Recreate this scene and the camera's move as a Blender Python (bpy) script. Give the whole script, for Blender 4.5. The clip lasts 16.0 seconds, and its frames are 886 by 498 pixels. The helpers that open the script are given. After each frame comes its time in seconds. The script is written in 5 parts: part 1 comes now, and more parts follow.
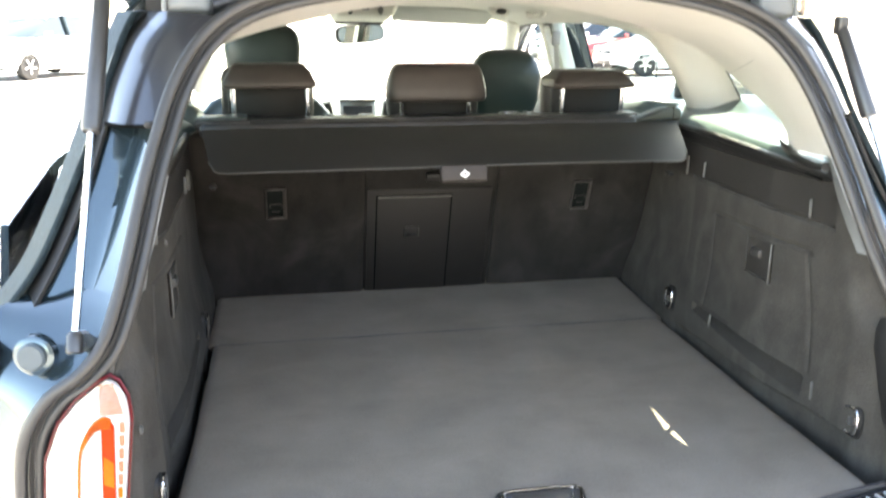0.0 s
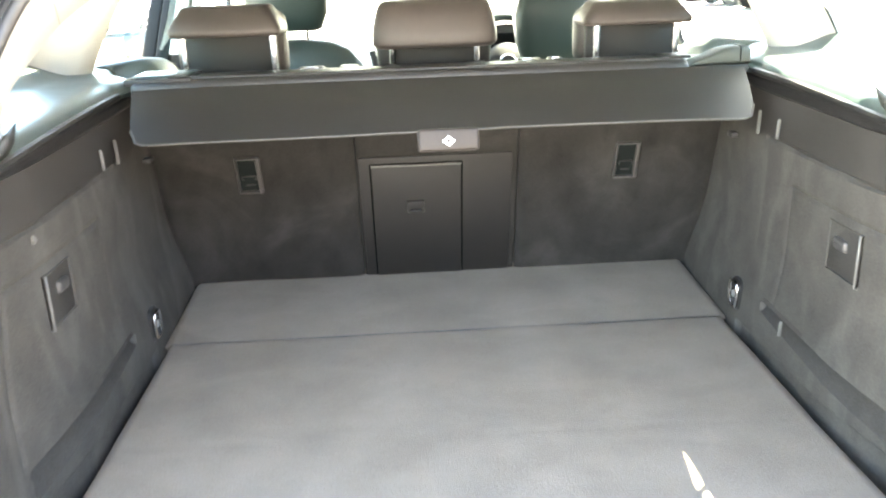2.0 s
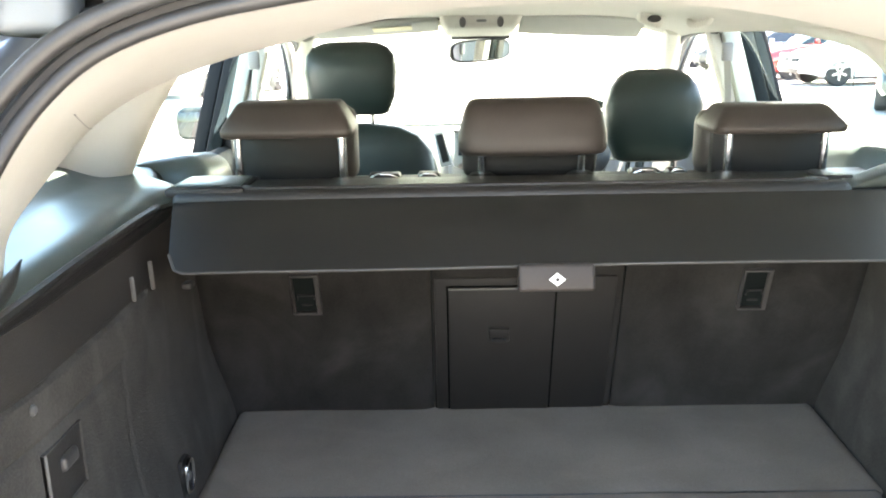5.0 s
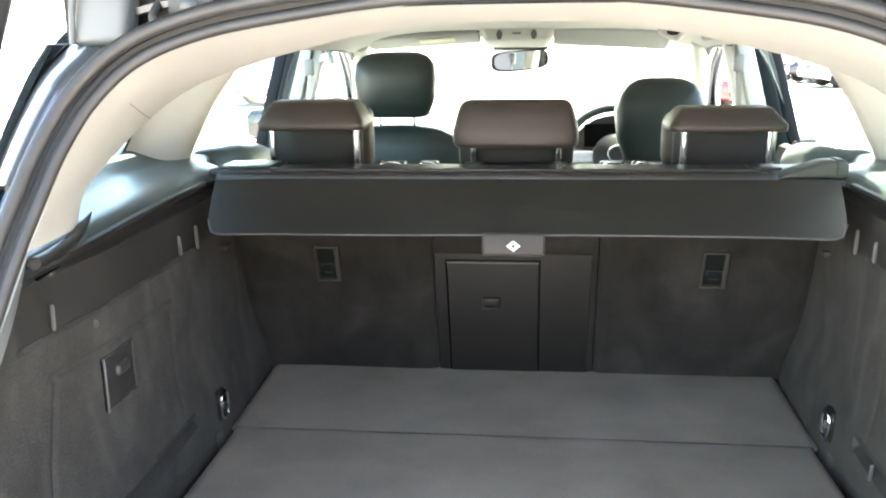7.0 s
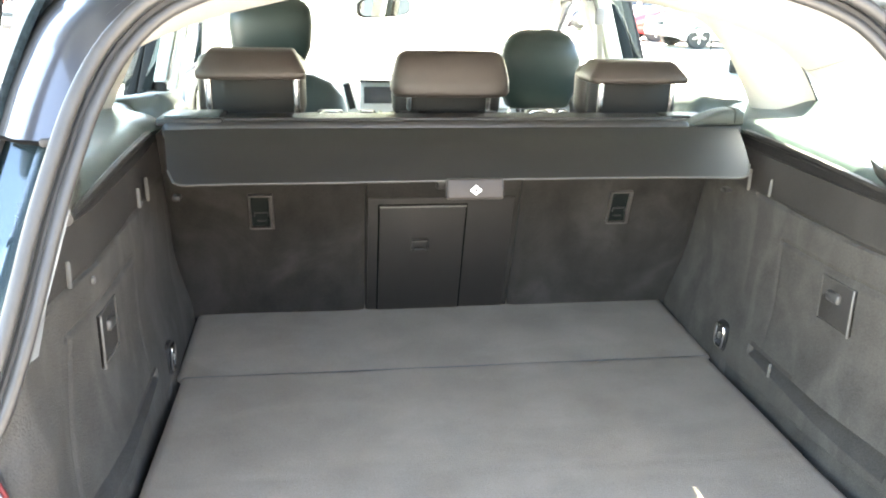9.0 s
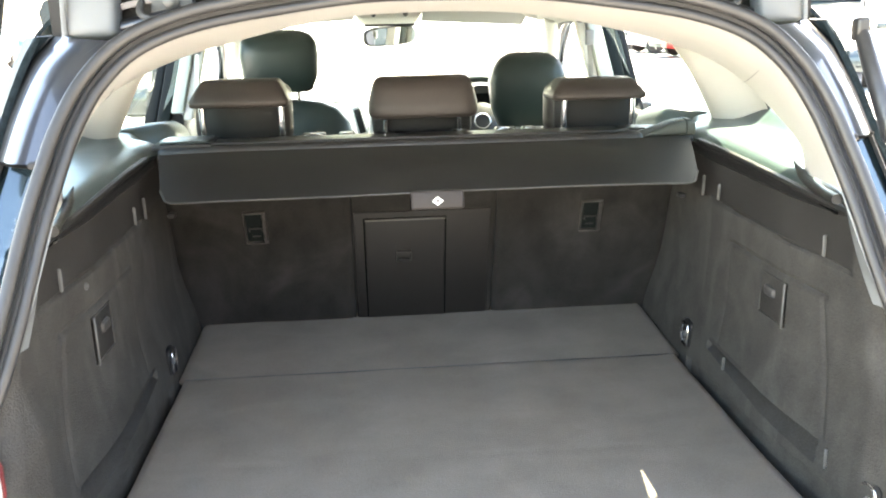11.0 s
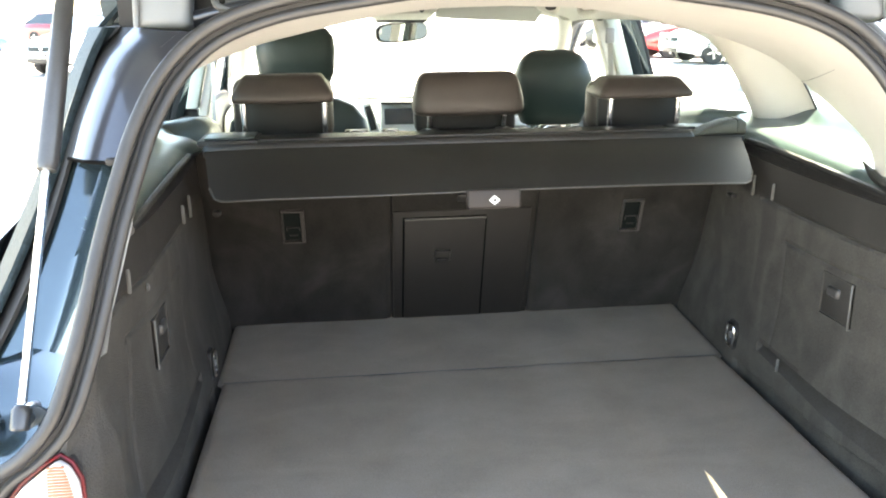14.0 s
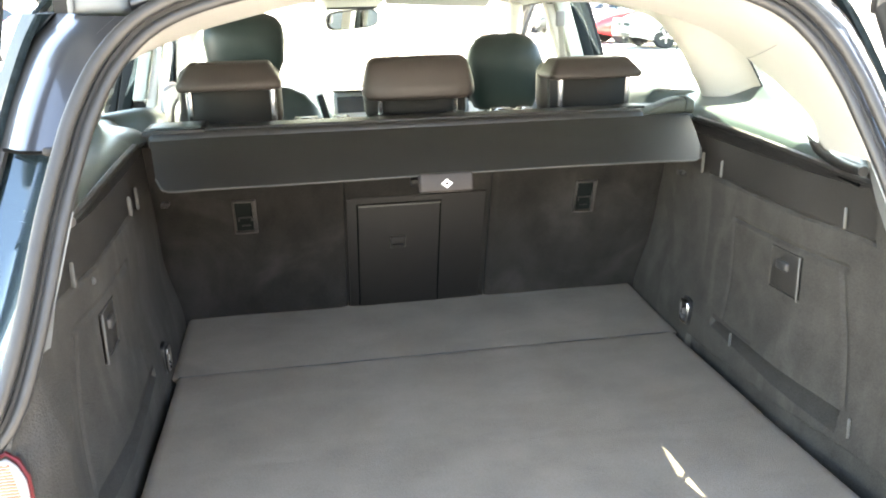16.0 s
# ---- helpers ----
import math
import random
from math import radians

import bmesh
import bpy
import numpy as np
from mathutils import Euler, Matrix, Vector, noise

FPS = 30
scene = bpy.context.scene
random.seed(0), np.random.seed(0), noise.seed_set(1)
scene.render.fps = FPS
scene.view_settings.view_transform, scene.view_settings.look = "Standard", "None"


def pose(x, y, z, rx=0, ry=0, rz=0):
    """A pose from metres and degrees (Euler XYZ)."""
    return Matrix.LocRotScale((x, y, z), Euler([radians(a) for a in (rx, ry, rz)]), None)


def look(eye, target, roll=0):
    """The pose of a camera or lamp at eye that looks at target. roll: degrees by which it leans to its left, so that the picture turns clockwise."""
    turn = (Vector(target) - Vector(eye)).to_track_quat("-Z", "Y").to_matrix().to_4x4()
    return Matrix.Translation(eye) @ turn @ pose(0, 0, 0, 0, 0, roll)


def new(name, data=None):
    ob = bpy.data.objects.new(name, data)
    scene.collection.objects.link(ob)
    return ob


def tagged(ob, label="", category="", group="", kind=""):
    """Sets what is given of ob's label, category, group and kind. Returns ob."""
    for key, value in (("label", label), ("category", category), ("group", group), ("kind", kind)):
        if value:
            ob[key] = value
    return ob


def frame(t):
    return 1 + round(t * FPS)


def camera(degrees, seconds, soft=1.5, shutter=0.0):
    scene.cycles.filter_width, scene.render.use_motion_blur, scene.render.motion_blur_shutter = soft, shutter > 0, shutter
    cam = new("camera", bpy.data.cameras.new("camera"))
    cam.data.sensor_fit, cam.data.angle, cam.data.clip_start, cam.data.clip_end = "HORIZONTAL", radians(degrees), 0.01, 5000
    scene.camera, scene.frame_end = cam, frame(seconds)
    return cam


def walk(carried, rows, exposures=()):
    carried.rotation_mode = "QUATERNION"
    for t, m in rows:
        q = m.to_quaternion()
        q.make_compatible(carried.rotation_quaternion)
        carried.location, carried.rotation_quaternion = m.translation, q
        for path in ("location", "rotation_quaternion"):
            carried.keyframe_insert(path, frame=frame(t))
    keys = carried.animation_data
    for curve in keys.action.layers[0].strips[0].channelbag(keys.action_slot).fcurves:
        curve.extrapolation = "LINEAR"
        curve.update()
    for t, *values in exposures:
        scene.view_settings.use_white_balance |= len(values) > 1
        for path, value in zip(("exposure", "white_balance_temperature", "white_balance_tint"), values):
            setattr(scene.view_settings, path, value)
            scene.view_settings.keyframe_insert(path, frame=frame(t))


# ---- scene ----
cam = camera(56.0, 16.0, soft=2.0, shutter=0.5)
METRES, EYE, TILT, LEAN, TURN = 2.05, 1.35, -15.2, -0.4, -11.2
ROWS = [
    (0.0, 0.0, 0.0, 0.0, -0.0, 0.0, 0.0),
    (0.5, 0.0401, 0.0451, -0.0153, 3.04, -2.96, 0.75),
    (1.0, 0.1169, 0.0923, -0.0108, 10.19, -3.87, -1.0),
    (1.5, 0.1373, 0.1248, 0.0017, 12.09, -3.02, 0.01),
    (2.0, 0.1106, 0.1848, 0.032, 8.32, -3.65, 0.15),
    (2.5, 0.0733, 0.2477, 0.0561, 7.43, -2.72, 0.39),
    (3.0, 0.0531, 0.2921, 0.0835, 8.19, 0.24, -0.32),
    (3.5, 0.0305, 0.3168, 0.0878, 9.3, 0.58, -0.54),
    (6.0, 0.1049, 0.2638, 0.0742, 15.07, 0.67, -3.37),
    (6.5, 0.139, 0.2303, 0.0629, 17.95, 0.94, -3.56),
    (7.0, 0.1563, 0.2086, 0.0576, 17.08, 1.04, -3.35),
    (7.5, 0.1563, 0.1914, 0.0542, 15.62, -1.11, -1.78),
    (8.0, 0.1256, 0.1792, 0.0543, 11.06, -2.47, -1.42),
    (8.5, 0.0732, 0.1643, 0.0521, 7.12, -2.5, -2.72),
    (9.0, 0.0308, 0.1424, 0.0515, 2.98, -2.19, -1.52),
    (11.5, 0.1207, 0.0761, 0.0371, 6.93, 0.21, 0.14),
    (12.0, 0.1236, 0.0729, 0.0359, 7.27, 0.92, 0.03),
    (12.5, 0.1197, 0.0721, 0.036, 7.66, 0.24, -0.39),
    (13.0, 0.1017, 0.0784, 0.0363, 7.31, 0.57, -1.17),
    (13.5, 0.0687, 0.0882, 0.0361, 5.4, 0.53, -0.23),
    (14.0, 0.0316, 0.0931, 0.0407, 4.31, -0.75, -0.24),
    (14.5, 0.0265, 0.092, 0.0378, 2.56, -0.56, -0.08),
    (15.0, 0.0286, 0.0929, 0.0372, 2.12, -0.84, 0.66),
    (15.5, 0.034, 0.0942, 0.0363, 1.9, -0.94, 0.72),
    (16.0, 0.0378, 0.0965, 0.0359, 1.61, -1.48, 1.41),
]
EXPOSURES = [(t, e, 8200 if t < 0.8 else 8300 if t < 2.9 else 8100 if t < 4 else 7850 if t < 7.8 else 8150 if t < 10 else 8350, 11) for t, e in ((0.0, 4.05), (0.5, 4.65), (1.0, 5.02), (1.5, 5.1), (2.0, 5.5), (2.5, 5.63), (3.0, 4.65), (3.5, 4.2), (6.0, 4.6), (7.0, 4.4), (7.5, 4.75), (8.0, 5.2), (8.5, 5.46), (9.0, 5.07), (11.5, 4.43), (13.0, 4.38), (14.0, 4.28), (15.0, 4.46), (16.0, 4.56))]
walk(cam, [(t, pose(-0.369, -0.8, EYE, TILT, LEAN, TURN) @ pose(METRES * x, METRES * y, METRES * z, 90 + pitch, roll, yaw)) for t, x, y, z, yaw, pitch, roll in ROWS], EXPOSURES)

# ---- world, sun ----
SUN = Vector((0.485, 0.54, 1.0)).normalized()
world = bpy.data.worlds.new("sky")
scene.world = world
world.use_nodes = True
wn = world.node_tree.nodes
sky = wn.new("ShaderNodeTexSky")
sky.sky_type, sky.sun_disc = "NISHITA", False
sky.sun_elevation = math.asin(SUN.z)
sky.sun_rotation = math.atan2(SUN.x, SUN.y)
sky.dust_density = 1.0
wn["Background"].inputs["Strength"].default_value = 0.12
world.node_tree.links.new(sky.outputs["Color"], wn["Background"].inputs["Color"])
sun_data = bpy.data.lights.new("sun", "SUN")
sun_data.energy, sun_data.angle, sun_data.color = 4.5, radians(0.5), (1.0, 0.95, 0.87)
sun = new("sun", sun_data)
sun.matrix_world = look(SUN * 30, (0, 0, 0))


# ---- materials ----
def material(name, color, rough=0.6, metal=0.0, vary=0.25, scale=20.0, fine=400.0, bump=0.0, bump_scale=None, tint=None, coat=0.0, stretch=None, specular=None, smudge=0.0):
    """A surface with stains at a large scale, grain at a fine one, and relief."""
    m = bpy.data.materials.new(name)
    m.use_nodes = True
    n, li = m.node_tree.nodes, m.node_tree.links
    b = n["Principled BSDF"]
    b.inputs["Metallic"].default_value = metal
    b.inputs["Coat Weight"].default_value = coat
    if specular is not None:
        b.inputs["Specular IOR Level"].default_value = specular
    tc = n.new("ShaderNodeTexCoord")
    src = tc.outputs["Object"]
    if stretch:
        mp = n.new("ShaderNodeMapping")
        mp.inputs["Scale"].default_value = stretch
        li.new(src, mp.inputs["Vector"])
        src = mp.outputs["Vector"]
    big, small = n.new("ShaderNodeTexNoise"), n.new("ShaderNodeTexNoise")
    big.inputs["Scale"].default_value, big.inputs["Detail"].default_value = scale, 5.0
    small.inputs["Scale"].default_value, small.inputs["Detail"].default_value = fine, 2.0
    li.new(src, big.inputs["Vector"]), li.new(src, small.inputs["Vector"])
    mix = n.new("ShaderNodeMath")
    mix.operation = "MULTIPLY_ADD"
    mix.inputs[1].default_value = 0.45
    li.new(small.outputs["Fac"], mix.inputs[0])
    half = n.new("ShaderNodeMath")
    half.operation = "MULTIPLY"
    half.inputs[1].default_value = 0.55
    li.new(big.outputs["Fac"], half.inputs[0]), li.new(half.outputs[0], mix.inputs[2])
    ramp = n.new("ShaderNodeValToRGB")
    lo = [c * (1 - vary) for c in color]
    hi = [min(1, c * (1 + vary)) for c in (tint or color)]
    ramp.color_ramp.elements[0].position, ramp.color_ramp.elements[1].position = 0.3, 0.7
    ramp.color_ramp.elements[0].color, ramp.color_ramp.elements[1].color = (*lo, 1), (*hi, 1)
    li.new(mix.outputs[0], ramp.inputs["Fac"])
    col = ramp.outputs["Color"]
    if smudge:
        # pale rubbed streaks, wide and soft
        mp = n.new("ShaderNodeMapping")
        mp.inputs["Rotation"].default_value = (0.5, 0.6, 0.4)
        mp.inputs["Scale"].default_value = (1.0, 2.2, 0.8)
        li.new(tc.outputs["Object"], mp.inputs["Vector"])
        st, pick, lift = n.new("ShaderNodeTexNoise"), n.new("ShaderNodeMapRange"), n.new("ShaderNodeMix")
        st.inputs["Scale"].default_value, st.inputs["Detail"].default_value, st.inputs["Distortion"].default_value = 5.5, 5.0, 0.9
        li.new(mp.outputs["Vector"], st.inputs["Vector"])
        pick.interpolation_type = "SMOOTHSTEP"
        pick.inputs["From Min"].default_value, pick.inputs["From Max"].default_value = 0.46, 0.72
        li.new(st.outputs["Fac"], pick.inputs["Value"])
        lift.data_type, lift.blend_type = "RGBA", "ADD"
        lift.inputs[7].default_value = (*[c * smudge for c in color], 1)
        li.new(pick.outputs[0], lift.inputs[0])
        li.new(col, lift.inputs[6])
        col = lift.outputs[2]
    li.new(col, b.inputs["Base Color"])
    rr = n.new("ShaderNodeMapRange")
    rr.inputs["To Min"].default_value, rr.inputs["To Max"].default_value = max(0.02, rough * 0.85), min(1, rough * 1.15)
    li.new(big.outputs["Fac"], rr.inputs["Value"]), li.new(rr.outputs[0], b.inputs["Roughness"])
    if bump:
        bp = n.new("ShaderNodeBump")
        bp.inputs["Strength"].default_value = bump
        bp.inputs["Distance"].default_value = 0.002
        if bump_scale:
            rel = n.new("ShaderNodeTexNoise")
            rel.inputs["Scale"].default_value, rel.inputs["Detail"].default_value = bump_scale, 3.0
            li.new(src, rel.inputs["Vector"]), li.new(rel.outputs["Fac"], bp.inputs["Height"])
        else:
            li.new(small.outputs["Fac"], bp.inputs["Height"])
        li.new(bp.outputs["Normal"], b.inputs["Normal"])
    return m


def glass_material(name, color, rough=0.0, dust=0.0):
    """Thin glazing: a tinted clear sheet under a Fresnel gloss, with a film of dust that scatters light."""
    m = bpy.data.materials.new(name)
    m.use_nodes = True
    n, li = m.node_tree.nodes, m.node_tree.links
    n.remove(n["Principled BSDF"])
    tr, gl, mx = n.new("ShaderNodeBsdfTransparent"), n.new("ShaderNodeBsdfGlossy"), n.new("ShaderNodeMixShader")
    lw, pw, fr = n.new("ShaderNodeLayerWeight"), n.new("ShaderNodeMath"), n.new("ShaderNodeMath")
    tr.inputs["Color"].default_value = (*color, 1)
    gl.inputs["Roughness"].default_value = rough
    pw.operation, pw.inputs[1].default_value = "POWER", 5.0
    fr.operation, fr.inputs[1].default_value, fr.inputs[2].default_value = "MULTIPLY_ADD", 0.8, 0.05
    li.new(lw.outputs["Facing"], pw.inputs[0]), li.new(pw.outputs[0], fr.inputs[0])
    li.new(fr.outputs[0], mx.inputs[0]), li.new(tr.outputs[0], mx.inputs[1]), li.new(gl.outputs[0], mx.inputs[2])
    out = mx.outputs[0]
    if dust:
        film, blend, spots, amount = n.new("ShaderNodeBsdfTranslucent"), n.new("ShaderNodeMixShader"), n.new("ShaderNodeTexNoise"), n.new("ShaderNodeMapRange")
        film.inputs["Color"].default_value = (0.85, 0.85, 0.84, 1)
        spots.inputs["Scale"].default_value, spots.inputs["Detail"].default_value = 6.0, 6.0
        amount.inputs["To Min"].default_value, amount.inputs["To Max"].default_value = dust * 0.7, dust * 1.3
        li.new(spots.outputs["Fac"], amount.inputs["Value"]), li.new(amount.outputs[0], blend.inputs[0])
        li.new(out, blend.inputs[1]), li.new(film.outputs[0], blend.inputs[2])
        out = blend.outputs[0]
    li.new(out, n["Material Output"].inputs["Surface"])
    return m


CARPET = material("carpet", (0.180, 0.156, 0.129), 0.95, vary=0.19, scale=8, fine=420, bump=0.6, tint=(0.190, 0.166, 0.139), specular=0.12, smudge=0.08)
FELT = material("felt", (0.0425, 0.0402, 0.0370), 0.95, vary=0.27, scale=16, fine=360, bump=0.6, tint=(0.0530, 0.0502, 0.0460), specular=0.15, smudge=0.38)
# a smoother darker trim; shade under the shelf is also put into its colour
BAND = material("smooth_trim_band", (0.0212, 0.0195, 0.0178), 0.70, vary=0.28, scale=10, fine=500, bump=0.35, tint=(0.0280, 0.0260, 0.0240), specular=0.3)
# wall felt darkened: the shade inside the sunk pocket is put into its colour
POCKET_SHADED = material("pocket_felt_shaded", (0.0315, 0.0296, 0.0272), 0.95, vary=0.27, scale=16, fine=360, bump=0.6, tint=(0.0395, 0.0372, 0.0342), specular=0.15)
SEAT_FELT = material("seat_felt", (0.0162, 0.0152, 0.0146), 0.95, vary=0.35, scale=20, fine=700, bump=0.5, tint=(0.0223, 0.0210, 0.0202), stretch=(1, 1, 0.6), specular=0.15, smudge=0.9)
PLASTIC = material("black_plastic", (0.0084, 0.0084, 0.00875), 0.5, vary=0.2, scale=30, fine=1500, bump=0.25)
SATIN = material("satin_plastic", (0.01235, 0.0117, 0.0117), 0.42, vary=0.15, scale=30, fine=1500, bump=0.2)
HATCH = material("hatch_plastic", (0.0078, 0.0068, 0.0067), 0.6, vary=0.15, scale=20, fine=1200, bump=0.15)
DEEP_BLACK = material("deep_black_recess", (0.003, 0.003, 0.003), 0.9, specular=0.05)
SILL = material("sill_plastic", (0.0154, 0.0168, 0.0189), 0.24, vary=0.2, scale=30, fine=900, specular=0.7)
RIB = material("worn_rib", (0.62, 0.62, 0.62), 0.45, metal=0.3, vary=0.15, scale=80)
# leather made pale teal: the sheen from the side windows is put into its colour
BOLSTER_SHEEN = material("bolster_leather_sheen", (0.085, 0.115, 0.118), 0.35, vary=0.15, scale=14, fine=900, bump=0.15, bump_scale=500)
BELT_GUIDE = material("belt_guide_leatherette", (0.040, 0.046, 0.040), 0.55, vary=0.2, scale=25, fine=900, bump=0.2, specular=0.3)
SHELF = material("grained_shelf_plastic", (0.036, 0.057, 0.055), 0.34, vary=0.12, scale=25, fine=1300, specular=0.6)
VINYL = material("cover_vinyl", (0.0084, 0.0086, 0.0078), 0.40, vary=0.2, scale=6, fine=1200, bump=0.03, specular=0.45)
LEATHER = material("headrest_leather", (0.035, 0.0285, 0.0258), 0.46, vary=0.2, scale=18, fine=900, bump=0.2, bump_scale=500, specular=0.42)
# black leather; the teal cast of light through tinted glass is put into it
LEATHER_B = material("seat_leather", (0.01716, 0.02838, 0.0264), 0.36, vary=0.2, scale=14, fine=900, bump=0.2, bump_scale=500)
SEAT_BLACK = material("headrest_back_plastic", (0.0091, 0.00845, 0.008125), 0.6, vary=0.2, scale=20, fine=900, bump=0.15)
STITCH = material("seam_thread", (0.03, 0.03, 0.03), 0.7)
CREAM = material("cream_trim", (0.518, 0.502, 0.462), 0.75, vary=0.06, scale=15, fine=900, bump=0.25)
HEADLINER = material("headliner_cloth", (0.510, 0.496, 0.460), 0.95, vary=0.06, scale=12, fine=1100, bump=0.35)
PILLAR_GREY = material("pillar_trim", (0.3944, 0.4216, 0.3876), 0.7, vary=0.08, scale=20, fine=900, bump=0.2)
PAINT = material("blue_paint", (0.034, 0.060, 0.074), 0.18, metal=0.65, vary=0.2, scale=8, fine=2500, coat=1.0, tint=(0.042, 0.070, 0.086))
PAINT_DARK = material("dark_roof_frame_paint", (0.050, 0.052, 0.060), 0.30, metal=0.6, vary=0.10, scale=8, fine=2500, coat=0.8)
RUBBER = material("rubber_seal", (0.033, 0.0322, 0.0315), 0.38, vary=0.2, scale=30, fine=600, bump=0.15)
BLACK_RUBBER = material("black_rubber", (0.0075, 0.0075, 0.007875), 0.6, vary=0.25, scale=30, fine=600, bump=0.2)
CHROME = material("chrome", (0.62, 0.62, 0.63), 0.20, metal=1.0, vary=0.06, scale=40)
STEEL = material("brushed_steel", (0.55, 0.55, 0.56), 0.32, metal=1.0, vary=0.1, scale=60)
FRAME_GREY = material("frame_grey_plastic", (0.0434, 0.042, 0.0413), 0.45, vary=0.15, scale=40)
STRUT_GREY = material("strut_paint", (0.075, 0.075, 0.075), 0.30, metal=0.5, vary=0.1, scale=40)
PALE_PLASTIC = material("pale_grey_plastic", (0.168, 0.175, 0.175), 0.5, vary=0.06, scale=20, fine=900, bump=0.15)
BUMP_GREY = material("bump_rubber", (0.0576, 0.0756, 0.0864), 0.6, vary=0.1, scale=40)
PULL = material("pull_grip_plastic", (0.033, 0.028, 0.026), 0.55, vary=0.1, scale=40, specular=0.3)
EDGE_PALE = material("pale_edge_piping", (0.050, 0.0485, 0.0456), 0.45, vary=0.1, scale=40)
PULL_DARK = material("anchor_frame_plastic", (0.042, 0.039, 0.037), 0.45, vary=0.15, scale=40)
HANDLE_GREY = material("floor_handle_plastic", (0.0527, 0.0496, 0.04712), 0.38, vary=0.12, scale=40)
CLIP = material("grey_clip", (0.07875, 0.07875, 0.075), 0.55, vary=0.1, scale=40)
WHITE_INK = material("white_ink", (0.75, 0.75, 0.75), 0.6, vary=0.03)
LENS_CLEAR = material("clear_lens", (0.4464, 0.4176, 0.4032), 0.12, vary=0.05, scale=60, coat=1.0)
LENS_RED = material("red_lens", (0.4, 0.024, 0.0016), 0.35, vary=0.3, scale=60, specular=0.1)
RIM_RED = material("dark_red_rim", (0.085, 0.004, 0.006), 0.3, vary=0.2, scale=60, specular=0.3)
LENS_CREAM = material("cream_lens_band", (0.66, 0.58, 0.46), 0.3, vary=0.1, scale=60)
LENS_DEEP = material("deep_orange_lens", (0.28, 0.045, 0.002), 0.3, vary=0.2, scale=60, specular=0.2)
LENS_AMBER = material("amber_lens", (0.496, 0.092, 0.0048), 0.35, vary=0.3, scale=60, specular=0.1)
LENS_PINK = material("pink_lens", (0.36, 0.125, 0.070), 0.3, vary=0.3, scale=80, specular=0.2)
FRAME_BLACK = material("door_frame_black", (0.0055, 0.0080, 0.0080), 0.65, vary=0.2, scale=30, fine=900, bump=0.1, specular=0.15)
GLASS = glass_material("window_glass", (0.79, 0.93, 0.89))
WINDSCREEN = glass_material("dusty_windscreen", (0.79, 0.93, 0.89), dust=0.10)
DARK_GLASS = glass_material("privacy_glass", (0.035, 0.045, 0.045))
GLOSS_TRIM = material("gloss_dark_trim", (0.016, 0.026, 0.030), 0.42, vary=0.6, scale=60, fine=250, bump=0.3, specular=0.12)
GROUND = material("pale_tarmac", (0.33, 0.325, 0.315), 0.9, vary=0.22, scale=0.7, fine=60, bump=0.5)
# dull grey of the unseen walls added to block sky light
SKY_BLOCK_GREY = material("sky_block_wall_grey", (0.125, 0.128, 0.128), 0.9, vary=0.2, scale=1.5, fine=60, bump=0.5)
TYRE = material("tyre", (0.02, 0.02, 0.02), 0.8, vary=0.2, scale=30)
ALLOY = material("alloy", (0.55, 0.56, 0.57), 0.3, metal=0.9, vary=0.08, scale=30)
CAR_GLASS = material("car_window_glass", (0.012, 0.020, 0.022), 0.10, vary=0.15, scale=5, coat=0.5)
SCREEN = material("display_glass", (0.050, 0.056, 0.066), 0.12, vary=0.1, scale=30, coat=0.6)
WARNING = material("notice_print", (0.60, 0.55, 0.36), 0.6, vary=0.1, scale=80)
VISOR = material("visor_cloth", (0.345, 0.3412, 0.3225), 0.9, vary=0.06, scale=15, fine=900, bump=0.2)
SILVER = material("silver_bezel", (0.72, 0.72, 0.72), 0.38, metal=0.4, vary=0.06, scale=30)
BARK = material("bark", (0.16, 0.12, 0.09), 0.9, vary=0.3, scale=8, fine=60, bump=0.6)
LEAF = material("leaves", (0.075, 0.11, 0.030), 0.6, vary=0.45, scale=2, fine=30, tint=(0.13, 0.14, 0.035))
MIRROR = material("mirror_silver", (0.9, 0.9, 0.9), 0.02, metal=1.0, vary=0.01)


# ---- mesh helpers ----
def part(name, bm, mat, parent, label="", smooth=40):
    """One mesh object under a thing or a part."""
    bmesh.ops.recalc_face_normals(bm, faces=bm.faces)
    me = bpy.data.meshes.new(name)
    bm.to_mesh(me)
    bm.free()
    me.materials.append(mat)
    if smooth:
        for p in me.polygons:
            p.use_smooth = True
        me.set_sharp_from_angle(angle=radians(smooth))
    ob = new(name, me)
    if parent:
        ob.parent = parent
    if label:
        tagged(ob, label)
    return ob


def thing(name, label, category, group="", kind="", at=(0, 0, 0)):
    ob = new(name)
    ob.empty_display_size = 0.1
    ob.location = at
    return tagged(ob, label, category, group, kind)


def single(name, bm, mat, label, category, group="", kind="", smooth=40):
    return tagged(part(name, bm, mat, None, "", smooth), label, category, group, kind)


def grow(bm, other):
    me = bpy.data.meshes.new("t")
    other.to_mesh(me)
    other.free()
    bm.from_mesh(me)
    bpy.data.meshes.remove(me)
    return bm


